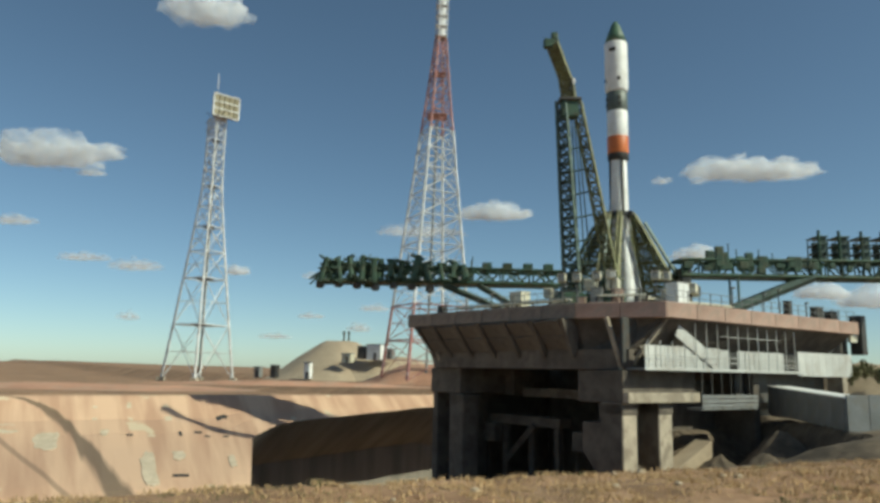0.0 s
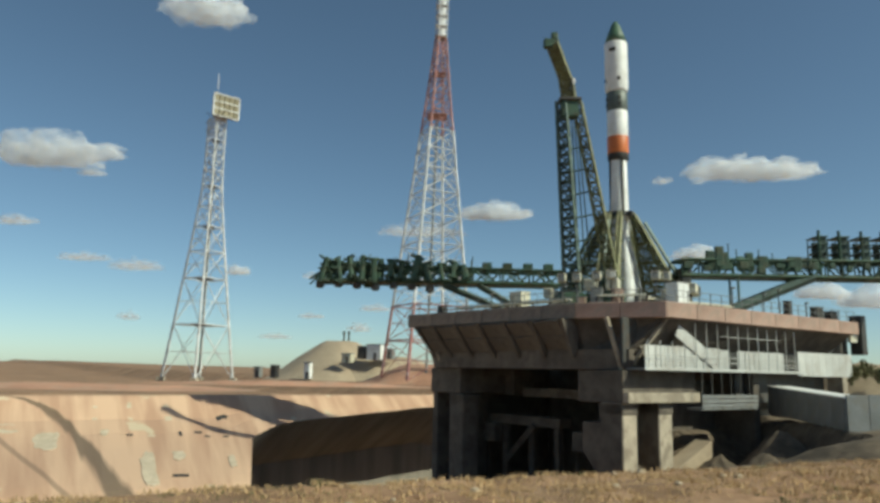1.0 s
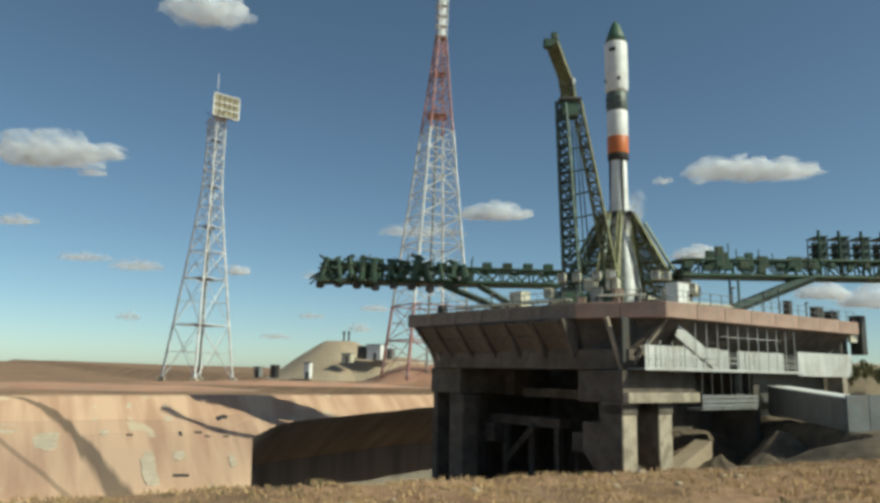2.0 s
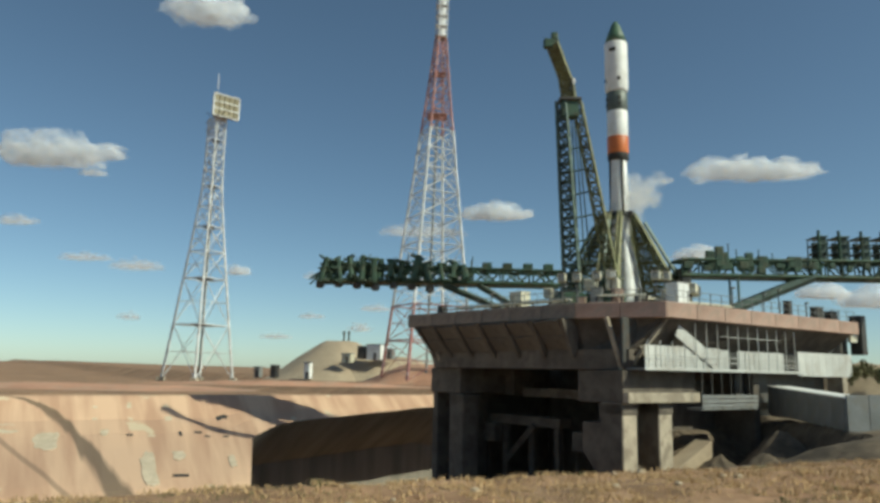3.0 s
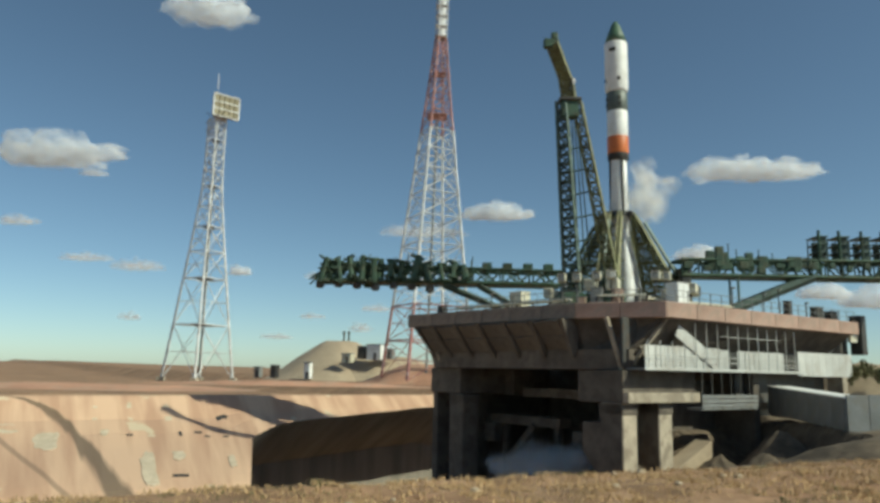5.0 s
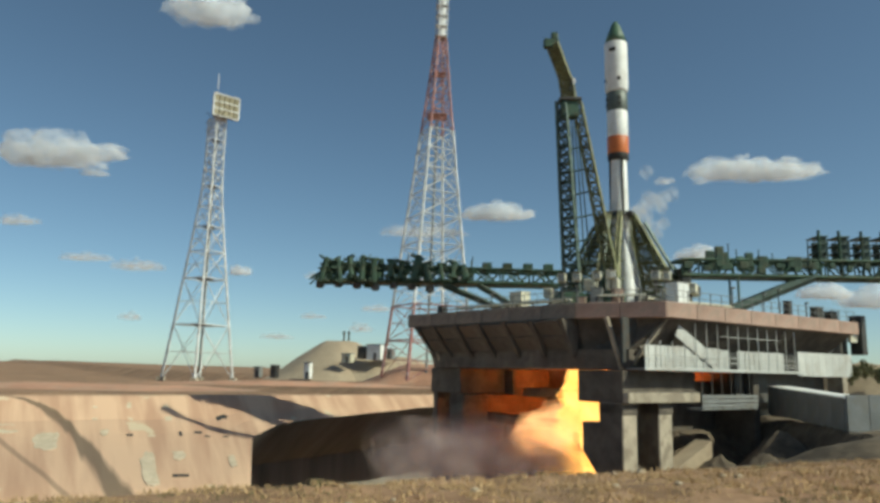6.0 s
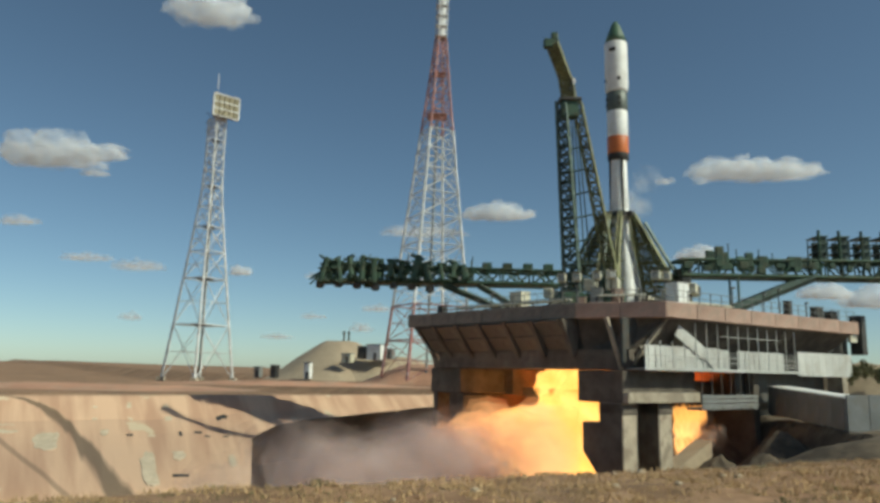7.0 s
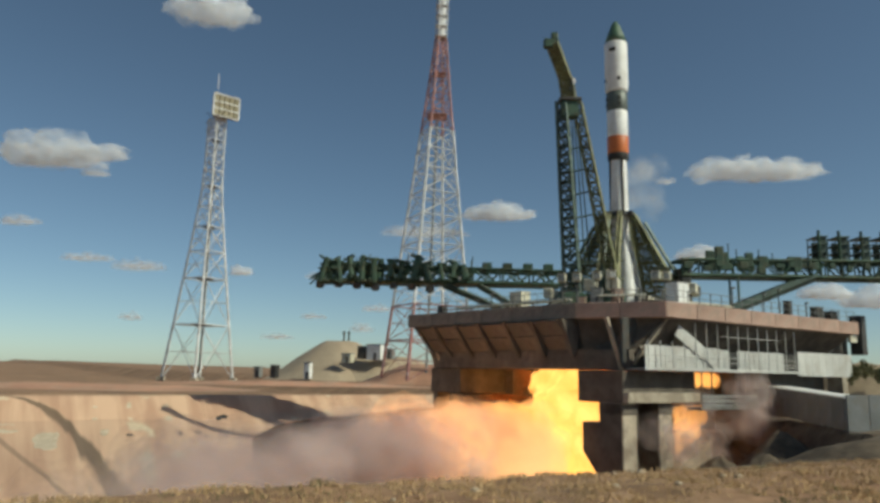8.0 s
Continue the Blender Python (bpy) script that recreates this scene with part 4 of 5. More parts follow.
def light_tower():
    e = thing("floodlight_tower", "white lattice floodlight tower on the steppe", "tower", pose(-55.8, 172.0, GZ, 0, 0.42, 0))
    lv = [(0, 5.6), (12.6, 4.4), (23.5, 3.45), (30.0, 2.85), (36.0, 2.35), (41.0, 1.95), (46.0, 1.62), (50.0, 1.52), (54.0, 1.48), (57.6, 1.46), (60.5, 1.45), (63.0, 1.45)]
    tower(e, lv, lambda z: STEELW, 0.5, 0.15, -31)
    for k in range(4):
        p = Matrix.Rotation(radians(14 + 90 * k), 4, "Z") @ Vector((5.6 * math.sqrt(2), 0, 0))
        part("footing", bevelled((p.x, p.y, 0.1), (1.6, 1.6, 1.0), 0.1), CONC, e)
    for z, h in ((12.6, 4.4), (23.5, 3.9), (36.0, 2.6), (46.0, 2.0), (57.6, 1.9)):
        part("rest_platform", bevelled((0, 0, z), (h * 0.9, h * 0.9, 0.2), 0.03), STEELD, e)
    bm = bmesh.new()
    strut(bm, (0.3, 0, 0), (0, 0, 62), 0.35)
    part("ladder_shaft", bm, STEELD, e)
    hd = part("lamp_rack", bevelled((0, 0, 0), (7.0, 0.35, 6.0), 0.05), STEELD, e, "frame of the lamp rack")
    hd.matrix_basis = pose(2.2, -1.6, 65.7, 0, 0, 40) @ Matrix.Scale(0.92, 4)
    tagged(hd, "dark frame of the lamp rack")
    for r in range(3):
        for k in range(5):
            o = part("lamp_box", bevelled((0, 0, 0), (1.22, 0.7, 1.55), 0.12), LAMPG, hd)
            o.matrix_basis = pose(-2.75 + k * 1.37, -0.45, -1.9 + r * 1.9, 12, 0, 0)
    for z in (-2.95, -0.95, 0.98, 2.95):
        o = part("rack_rail", bevelled((0, 0, 0), (7.2, 0.5, 0.25), 0.03), STEELW, hd)
        o.matrix_basis = pose(0, -0.6, z)
    for x in (-3.5, 3.5):
        o = part("rack_post", bevelled((0, 0, 0), (0.3, 0.5, 6.2), 0.03), STEELW, hd)
        o.matrix_basis = pose(x, -0.6, 0)
    part("rack_back", bevelled((0.3, 0.8, 65.8), (2.8, 2.8, 4.6), 0.1), LAMPG, e)
    bar("aerial", (-0.5, 0, 69), (-0.5, 0, 75), 0.14, STEELW, e)
    for z in (60, 62, 64.5):
        bar("catwalk_bar", (-2.4, -1, z), (-2.4, 2, z), 0.2, STEELD, e)


def lightning_tower():
    e = thing("lightning_tower", "red and white lattice lightning tower behind the platform", "tower", pose(-3.0, 190.0, -0.6, 0, 1.3, 0))
    lv = [(0, 8.9), (10, 8.1), (19, 7.35), (27, 6.7), (35, 6.0), (42.5, 5.35), (49, 4.8), (55.5, 4.2), (61, 3.8), (66.5, 3.3), (72, 2.8), (77, 2.35), (82, 2.0), (87, 1.6), (93.5, 1.15)]
    tower(e, lv, lambda z: STEELR if z > 66 or z < 18 else STEELW, 0.7, 0.2, 25)
    part("work_platform", bevelled((0, 0, 71.0), (5.4, 5.4, 0.35), 0.05), STEELR, e, "red work platform")
    part("work_platform", bevelled((0, 0, 83.0), (3.6, 3.6, 0.3), 0.05), STEELR, e, "red work platform")
    bm = lathe([(1.15, 93.5), (1.15, 118.0), (0.4, 121.0)], 12)
    part("mast_tube", bm, STEELW, e, "white upper mast tube")
    for a in (70, 160, 250, 340):
        v = Matrix.Rotation(radians(a), 4, "Z") @ Vector((1.7, 0, 0))
        bar("guide_rail", (v.x, v.y, 92), (v.x, v.y, 118), 0.2, STEELW, e)
    for z in range(94, 118, 3):
        part("guide_ring", bevelled((0, 0, z), (2.9, 2.9, 0.14), 0.02), STEELW, e)
    bm = bmesh.new()
    strut(bm, (0, 0, 0), (0, 0, 70), 0.5)
    part("ladder_shaft", bm, GREY, e)


light_tower()
lightning_tower()


# ---------- mounds and huts behind ----------
def mound(name, label, c, rx, ry, h, flat, material, seed, lean=0.0):
    bm = bmesh.new()
    n, rings = 56, 16
    rows = []
    for i in range(rings + 1):
        f = i / rings
        row = []
        for k in range(n):
            a = 2 * math.pi * k / n
            rr = 1 + 0.16 * noise.noise(Vector((math.cos(a) * 1.4 + seed, math.sin(a) * 1.4, seed)))
            t = min(1.0, (1 - f) / (1 - flat))
            z = h * (0.75 * t + 0.25 * t * t * (3 - 2 * t)) + 0.35 * noise.noise(Vector((math.cos(a) * f * 7, math.sin(a) * f * 7, seed))) * t
            row.append(bm.verts.new((rx * f * rr * math.cos(a) + lean * (1 - f), ry * f * rr * math.sin(a), z - 0.6)))
        rows.append(row)
    for a, b in zip(rows, rows[1:]):
        for k in range(n):
            bm.faces.new((a[k], b[k], b[(k + 1) % n], a[(k + 1) % n]))
    bmesh.ops.remove_doubles(bm, verts=rows[0], dist=0.01)
    bmesh.ops.recalc_face_normals(bm, faces=bm.faces[:])
    o = part(name, bm, material, None, smooth=True)
    r = Vector(c[:2]) - R0
    o.location = stretch(c, r.dot(DV))
    return tagged(o, label, "mound", kind="structure")


mound("bunker_mound", "pale earth mound over a bunker", (-30.5, 243.0, -0.9), 25, 26, 12.6, 0.2, MOUND, 1.0, -2.0)
mound("earth_bank", "low earthen bank behind the rim", (-17.0, 232.0, -0.9), 30, 14, 7.6, 0.3, MOUND, 4.0)
mound("red_bank", "reddish earth bank at the tower foot", (0.0, 200.0, -1.0), 22, 16, 5.2, 0.4, REDDIRT, 7.0)
mound("low_bank", "long low bank of reddish earth", (-30.0, 160.0, -1.1), 34, 9, 0.8, 0.3, REDDIRT, 9.0)


def hut(label, x, y, z, size, material, group="huts", turn=-20.0):
    e = thing("hut", label, "hut", pose(x, y, z, 0, 0, turn), group)
    w, d, h = size
    part("wall", bevelled((0, 0, h / 2), (w, d, h), 0.05), material, e)
    part("roof", bevelled((0, 0, h + 0.12), (w + 0.4, d + 0.4, 0.24), 0.04), GREY, e)
    dr = part("door", bevelled((w * 0.1, -d / 2 - 0.03, min(1.0, h * 0.35)), (0.9, 0.08, min(2.0, h * 0.7)), 0.02), STEELD, e, "dark steel door")
    part("handle", bevelled((w * 0.1 + 0.3, -d / 2 - 0.1, min(1.0, h * 0.35)), (0.06, 0.08, 0.2), 0.01), GREY, dr)


hut("white flat-roofed hut on the mound", -18.6, 222.0, 5.0, (4.6, 4.0, 4.4), WHITE)
hut("dark hut beside the white one on the mound", -22.6, 223.0, 5.2, (2.6, 3.0, 3.6), STEELD)
hut("low grey hut on the mound", -27.0, 221.0, 4.0, (3.0, 2.4, 2.6), CREAM)
hut("grey hut beside the white one", -14.6, 223.0, 5.4, (2.6, 2.4, 2.8), GREY)
hut("narrow white hut at the foot of the mound", -38.2, 218.0, -0.9, (1.8, 1.8, 4.6), WHITE)
hut("small dark hut on the steppe", -47.6, 216.0, -0.9, (1.8, 2.0, 3.6), STEELD)
hut("small grey hut on the steppe", -53.8, 222.0, -0.9, (1.8, 2.0, 3.0), GREY)
for x in (-31.0, -29.4):
    e = thing("vent_pipe", "dark vent pipe on top of the mound", "pipe", pose(x, 241, 11.2), "vent pipes")
    part("pipe", lathe([(0.3, 0), (0.3, 2.6)], 12), STEELD, e)
    part("cowl", lathe([(0.5, 2.5), (0.5, 3.0), (0.2, 3.2)], 12), STEELD, e)


# ---------- dry grass on the near edge of the pit ----------
def grass(name, label, material, count, seed, lo, hi, patch):
    r = np.random.RandomState(seed)
    verts, faces = [], []
    while len(faces) < count * 2:
        u, v = r.uniform(-12, 42), r.uniform(71, 87)
        lip = 74.2 + 0.153 * u
        if v < lip - 1.2 or noise.noise(Vector((u * 0.35, v * 0.35, seed))) < patch:
            continue
        z = ground_z(u, v)
        for k in range(7):
            du, dv = r.normal(0, 0.09, 2)
            x = R0.x + DU.x * (u + du) + DV.x * (v + dv)
            y = R0.y + DU.y * (u + du) + DV.y * (v + dv)
            h, a = r.uniform(lo, hi), r.uniform(0, 6.28)
            w, lx, ly = 0.012, r.normal(0, 0.35) * h, r.normal(0, 0.35) * h
            n = len(verts)
            cx, cy = w * math.cos(a), w * math.sin(a)
            verts += [(x - cx, y - cy, z - 0.03), (x + cx, y + cy, z - 0.03), (x + lx * 0.4 + cx * 0.7, y + ly * 0.4 + cy * 0.7, z + h * 0.6), (x + lx * 0.4 - cx * 0.7, y + ly * 0.4 - cy * 0.7, z + h * 0.6), (x + lx, y + ly, z + h)]
            faces += [(n, n + 1, n + 2, n + 3), (n + 3, n + 2, n + 4)]
    me = bpy.data.meshes.new(name)
    me.from_pydata(verts, [], faces)
    me.materials.append(material)
    tagged(new(name, me), label, "grass", kind="stuff")


STRAW = mat("straw", (0.54, 0.37, 0.20), 0.9, 0, 0.4, 0.3, 3, 0)
SAGE = mat("sage_green", (0.17, 0.16, 0.075), 0.9, 0, 0.4, 0.3, 3, 0)
grass("dry_grass", "tufts of straw-coloured dry grass on sandy soil", STRAW, 90000, 3, 0.03, 0.12, -0.4)
grass("sage_scrub", "low sage-green scrub among dry grass", SAGE, 4500, 6, 0.03, 0.12, 0.2)


def stone(x, y, s, k):
    bm = bmesh.new()
    bmesh.ops.create_icosphere(bm, subdivisions=2, radius=s)
    for v in bm.verts:
        v.co *= 1 + 0.35 * noise.noise(v.co / s * 1.3 + Vector((k, 0, 0)))
        v.co.z *= 0.6
    o = part("stone", bm, MOUND, None)
    r = Vector((x, y)) - R0
    o.location = (x, y, ground_z(r.dot(DU), r.dot(DV)) + s * 0.25)
    tagged(o, "small pale stone lying on dry soil", "stone", "stones on the edge")


rnd = random.Random(12)
for k in range(26):
    u = rnd.uniform(-6, 30)
    p = R0 + DU * u + DV * (74.2 + 0.153 * u + rnd.uniform(-0.3, 4))
    stone(p.x, p.y, rnd.uniform(0.05, 0.16), k)
mound("pale_bank", "sunlit pale bank beside the platform", (62.0, 104.0, -4.0), 16, 12, 8.5, 0.35, MOUND, 5.0)
mound("red_strip", "flat spread of reddish spoil beyond the rim", (-58.0, 120.0, -1.25), 34, 16, 0.5, 0.6, REDDIRT, 13.0)


# ---------- heaps below the ramp, coloured dark as in shade, and scrub on the bank ---
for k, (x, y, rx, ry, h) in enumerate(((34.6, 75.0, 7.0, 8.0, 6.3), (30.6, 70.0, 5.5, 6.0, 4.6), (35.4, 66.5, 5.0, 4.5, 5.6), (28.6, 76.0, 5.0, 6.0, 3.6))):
    mound("spoil_heap", "heap of earth below the ramp, darkened as in shade", (x, y, -9.2), rx, ry, h, 0.06, SHADE_EARTH, 21.0 + 3 * k)


def shrub(x, y, z, s, seed):
    e = thing("shrub", "small dusty green shrub on the pale bank", "shrub", pose(x, y, z), "shrubs")
    r = np.random.RandomState(seed)
    for k in range(5):
        a = 2 * math.pi * k / 5 + r.uniform(-0.4, 0.4)
        bar("stem", (0, 0, 0), (math.cos(a) * s * 0.5, math.sin(a) * s * 0.5, s * r.uniform(0.6, 0.9)), 0.06, STEELD, e)
    verts, faces = [], []
    for k in range(700):
        d = r.normal(size=3)
        d /= np.linalg.norm(d)
        c = d * s * r.uniform(0.35, 0.8) * (1 + 0.35 * math.sin(5 * d[0] + seed) * math.cos(4 * d[1])) + np.array([0, 0, s * 0.7])
        a, b = r.normal(size=3) * s * 0.07, r.normal(size=3) * s * 0.07
        n = len(verts)
        verts += [tuple(c - a), tuple(c + b), tuple(c + a), tuple(c - b)]
        faces.append((n, n + 1, n + 2, n + 3))
    me = bpy.data.meshes.new("foliage")
    me.from_pydata(verts, [], faces)
    me.materials.append(SAGE)
    o = new("foliage", me)
    o.parent = e


for x, y, z, s, k in ((53.6, 96.0, 1.4, 1.7, 1), (55.8, 96.5, 2.0, 1.4, 2), (57.6, 96.0, 1.6, 1.2, 3)):
    shrub(x, y, z, s, k)


# ---------- vapour: clouds, steam, smoke and fire ----------
scene.cycles.transparent_max_bounces = 256


def vapour(name, color, alpha, scale, low=0.1, lo=0.36, hi=0.66, through=0.5):
    """A thin scattering veil, uneven by noise."""
    m = bpy.data.materials.new(name)
    m.use_nodes = True
    nd, ln = m.node_tree.nodes, m.node_tree.links
    nd.remove(nd["Principled BSDF"])
    out = nd["Material Output"]
    df, tl, tr = nd.new("ShaderNodeBsdfDiffuse"), nd.new("ShaderNodeBsdfTranslucent"), nd.new("ShaderNodeBsdfTransparent")
    df.inputs["Color"].default_value = tl.inputs["Color"].default_value = (*color, 1)
    mx = nd.new("ShaderNodeMixShader")
    mx.inputs[0].default_value = through
    ln.new(df.outputs[0], mx.inputs[1])
    ln.new(tl.outputs[0], mx.inputs[2])
    tc = nd.new("ShaderNodeTexCoord")
    nz = nd.new("ShaderNodeTexNoise")
    nz.inputs["Scale"].default_value, nz.inputs["Detail"].default_value = scale, 5.0
    ln.new(tc.outputs["Object"], nz.inputs["Vector"])
    mr = nd.new("ShaderNodeMapRange")
    mr.inputs["From Min"].default_value, mr.inputs["From Max"].default_value = lo, hi
    mr.inputs["To Min"].default_value, mr.inputs["To Max"].default_value = alpha * low, alpha
    ln.new(nz.outputs["Fac"], mr.inputs["Value"])
    fin = nd.new("ShaderNodeMixShader")
    ln.new(mr.outputs[0], fin.inputs[0])
    ln.new(tr.outputs[0], fin.inputs[1])
    ln.new(mx.outputs[0], fin.inputs[2])
    ln.new(fin.outputs[0], out.inputs["Surface"])
    return m


def burning(name, inner, outer, strength, alpha, scale):
    """Glowing gas: two flame colours mixed by noise, thin at places."""
    m = bpy.data.materials.new(name)
    m.use_nodes = True
    nd, ln = m.node_tree.nodes, m.node_tree.links
    nd.remove(nd["Principled BSDF"])
    out = nd["Material Output"]
    em, tr = nd.new("ShaderNodeEmission"), nd.new("ShaderNodeBsdfTransparent")
    em.inputs["Strength"].default_value = strength
    tc = nd.new("ShaderNodeTexCoord")
    nz = nd.new("ShaderNodeTexNoise")
    nz.inputs["Scale"].default_value, nz.inputs["Detail"].default_value = scale, 5.0
    ln.new(tc.outputs["Object"], nz.inputs["Vector"])
    rp = nd.new("ShaderNodeValToRGB")
    rp.color_ramp.elements[0].position, rp.color_ramp.elements[1].position = 0.38, 0.62
    rp.color_ramp.elements[0].color, rp.color_ramp.elements[1].color = (*outer, 1), (*inner, 1)
    ln.new(nz.outputs["Fac"], rp.inputs[0])
    ln.new(rp.outputs[0], em.inputs["Color"])
    mr = nd.new("ShaderNodeMapRange")
    mr.inputs["From Min"].default_value, mr.inputs["From Max"].default_value = 0.35, 0.6
    mr.inputs["To Min"].default_value, mr.inputs["To Max"].default_value = alpha * 0.45, alpha
    ln.new(nz.outputs["Fac"], mr.inputs["Value"])
    fin = nd.new("ShaderNodeMixShader")
    ln.new(mr.outputs[0], fin.inputs[0])
    ln.new(tr.outputs[0], fin.inputs[1])
    ln.new(em.outputs[0], fin.inputs[2])
    ln.new(fin.outputs[0], out.inputs["Surface"])
    return m


def billow(seed, shells, rough=0.5, sub=3, squash=None, fine=1.0):
    """A lumpy closed body of nested veils, about one metre in radius."""
    bm = bmesh.new()
    for k, s in enumerate(shells):
        made = bmesh.ops.create_icosphere(bm, subdivisions=sub, radius=1.0)["verts"]
        for v in made:
            d = v.co.normalized()
            o = Vector((seed * 7.3 + k * 0.35, seed * 1.7, k * 0.3))
            r = 1 + rough * noise.noise(d * 1.6 + o) + rough * 0.55 * noise.noise(d * 3.7 + o) + rough * 0.28 * fine * noise.noise(d * 8.0 + o)
            v.co = d * max(0.25, r) * s
            if squash:
                squash(v.co)
    me = bpy.data.meshes.new("billow")
    bm.to_mesh(me)
    bm.free()
    for p in me.polygons:
        p.use_smooth = True
    return me


def flat_base(co):
    if co.z < 0:
        co.z *= 0.3


CLOUD = vapour("cloud_white", (0.95, 0.97, 1.0), 0.22, 1.7, 0.08, 0.34, 0.66, 0.72)
WISP = vapour("cloud_thin", (0.97, 0.97, 0.98), 0.2, 2.6, 0.05, 0.4, 0.65, 0.7)
STEAM = vapour("steam_white", (0.97, 0.97, 0.97), 0.05, 1.5, 0.05, 0.36, 0.66, 0.85)
THIN = vapour("steam_thin", (0.97, 0.97, 0.97), 0.02, 1.2, 0.05, 0.36, 0.66, 0.85)
SMOKE = vapour("smoke_grey", (0.82, 0.67, 0.63), 0.044, 1.5, 0.08, 0.36, 0.66)
DUST = vapour("cold_vapour", (0.88, 0.90, 0.93), 0.14, 1.5, 0.05, 0.36, 0.66)
MOVING = []
CLOUD_MESHES = []
for k in range(5):
    me = billow(k + 1, (0.5, 0.6, 0.7, 0.79, 0.87, 0.95, 1.03, 1.12, 1.22), 0.55, 4, flat_base, 0.35)
    me.materials.append(CLOUD)
    CLOUD_MESHES.append(me)
WISP_MESHES = []
for k in range(4):
    me = billow(k + 11, (0.6, 0.85, 1.1), 0.6, 4, flat_base, 0.4)
    me.materials.append(WISP)
    WISP_MESHES.append(me)


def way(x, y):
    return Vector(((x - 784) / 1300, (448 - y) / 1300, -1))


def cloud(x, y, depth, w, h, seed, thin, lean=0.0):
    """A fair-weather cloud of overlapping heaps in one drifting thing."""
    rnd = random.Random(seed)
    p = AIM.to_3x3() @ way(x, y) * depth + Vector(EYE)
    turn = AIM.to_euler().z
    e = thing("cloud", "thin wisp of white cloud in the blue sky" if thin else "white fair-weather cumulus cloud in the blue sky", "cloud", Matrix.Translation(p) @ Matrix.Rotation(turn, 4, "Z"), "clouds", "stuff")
    n = max(1, min(6, round(w / h * 0.9)))
    for k in range(n):
        f = (k + 0.5) / n * 2 - 1 if n > 1 else 0
        s = (1 - 0.45 * abs(f)) * (1 - lean * f) * rnd.uniform(0.8, 1.15)
        o = new("cloud_lobe", rnd.choice(WISP_MESHES if thin else CLOUD_MESHES))
        o.parent = e
        o.matrix_basis = Matrix.LocRotScale(Vector((f * w * 0.4, rnd.uniform(-1, 1) * h * 0.3, -h * 0.35)), Euler((0, 0, rnd.uniform(0, 6))), Vector((w / n * 0.85 * s, w / n * 0.8, h * 0.8 * s)))
    MOVING.append((e, e.matrix_basis.copy(), depth))


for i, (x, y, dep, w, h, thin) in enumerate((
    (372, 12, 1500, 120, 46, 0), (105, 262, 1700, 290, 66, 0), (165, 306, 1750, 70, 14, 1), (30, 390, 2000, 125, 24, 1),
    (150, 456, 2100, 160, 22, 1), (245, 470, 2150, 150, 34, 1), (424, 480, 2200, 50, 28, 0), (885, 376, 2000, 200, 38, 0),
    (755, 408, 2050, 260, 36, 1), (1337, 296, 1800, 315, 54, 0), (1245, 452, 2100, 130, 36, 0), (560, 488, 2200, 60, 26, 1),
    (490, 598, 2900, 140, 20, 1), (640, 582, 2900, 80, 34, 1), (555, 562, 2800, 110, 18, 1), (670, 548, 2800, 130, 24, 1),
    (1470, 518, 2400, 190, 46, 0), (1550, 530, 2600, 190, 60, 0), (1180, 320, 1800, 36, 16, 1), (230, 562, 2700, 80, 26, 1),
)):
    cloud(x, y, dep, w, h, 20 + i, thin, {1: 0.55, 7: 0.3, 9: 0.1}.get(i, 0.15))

SMOOTH = (0.36, 0.5, 0.62, 0.73, 0.83, 0.92, 1.0)
VAPOUR_MESHES = {}
for mt in (STEAM, THIN, SMOKE, DUST):
    VAPOUR_MESHES[mt.name] = []
    for k in range(5):
        me = billow(30 + k, SMOOTH, 0.42, 3)
        me.materials.append(mt)
        VAPOUR_MESHES[mt.name].append(me)


def puff(name, label, category, group, material, size, k, rows):
    """One rigid puff; rows give seconds and its place."""
    o = new(name, VAPOUR_MESHES[material.name][k % 5])
    o.scale = size
    tagged(o, label, category, group, "stuff")
    spin = [(t, Matrix.Translation(p) @ pose(0, 0, 0, 0, 0, 40 * k + 6 * t)) for t, p in rows]
    PUFFS.append((o, spin))
    return o


PUFFS = []
ROCKET = Vector((22.9, 92.0, 0))


def steam_cloud():
    """White vapour that bursts from the tank vent, drifts off and thins out."""
    rnd = random.Random(5)
    for k in range(60):
        t0 = 1.25 + 0.037 * k
        s = rnd.uniform(0.75, 1.2)
        home = ROCKET + Vector((0, 0, rnd.uniform(19.5, 22.0)))
        out = ROCKET + Vector((rnd.uniform(1.4, 5.0), rnd.uniform(-1.5, 1.0), rnd.uniform(22.5, 28.0)))
        far = out + Vector((rnd.uniform(-0.2, 1.6), rnd.uniform(-1, 2), rnd.uniform(-1.2, 1.2)))
        thinned = far + Vector((rnd.uniform(0.0, 3.4), rnd.uniform(1, 8), rnd.uniform(-3.0, 0.8))) if k % 3 == 0 else Vector((far.x + rnd.uniform(0, 4), far.y + rnd.uniform(3, 9), rnd.uniform(9.0, 18.0)))
        gone = Vector((far.x + rnd.uniform(0.0, 12.0), far.y + rnd.uniform(8, 16), rnd.uniform(3.0, 8.5)))
        puff("steam_puff", "white vapour venting beside the rocket", "steam", "venting vapour", STEAM, (s, s, s * 1.1), k,
             [(0.0, home), (t0, home), (t0 + 0.7, home.lerp(out, 0.55)), (t0 + 1.6, out), (4.75 + 0.01 * k, far), (5.9, thinned), (7.3 - 0.01 * (k % 9), gone), (8.0, gone + Vector((0.3, 0.3, -0.2)))])


def pad_point(x, y, z):
    return PAD @ Vector((x, y, z))


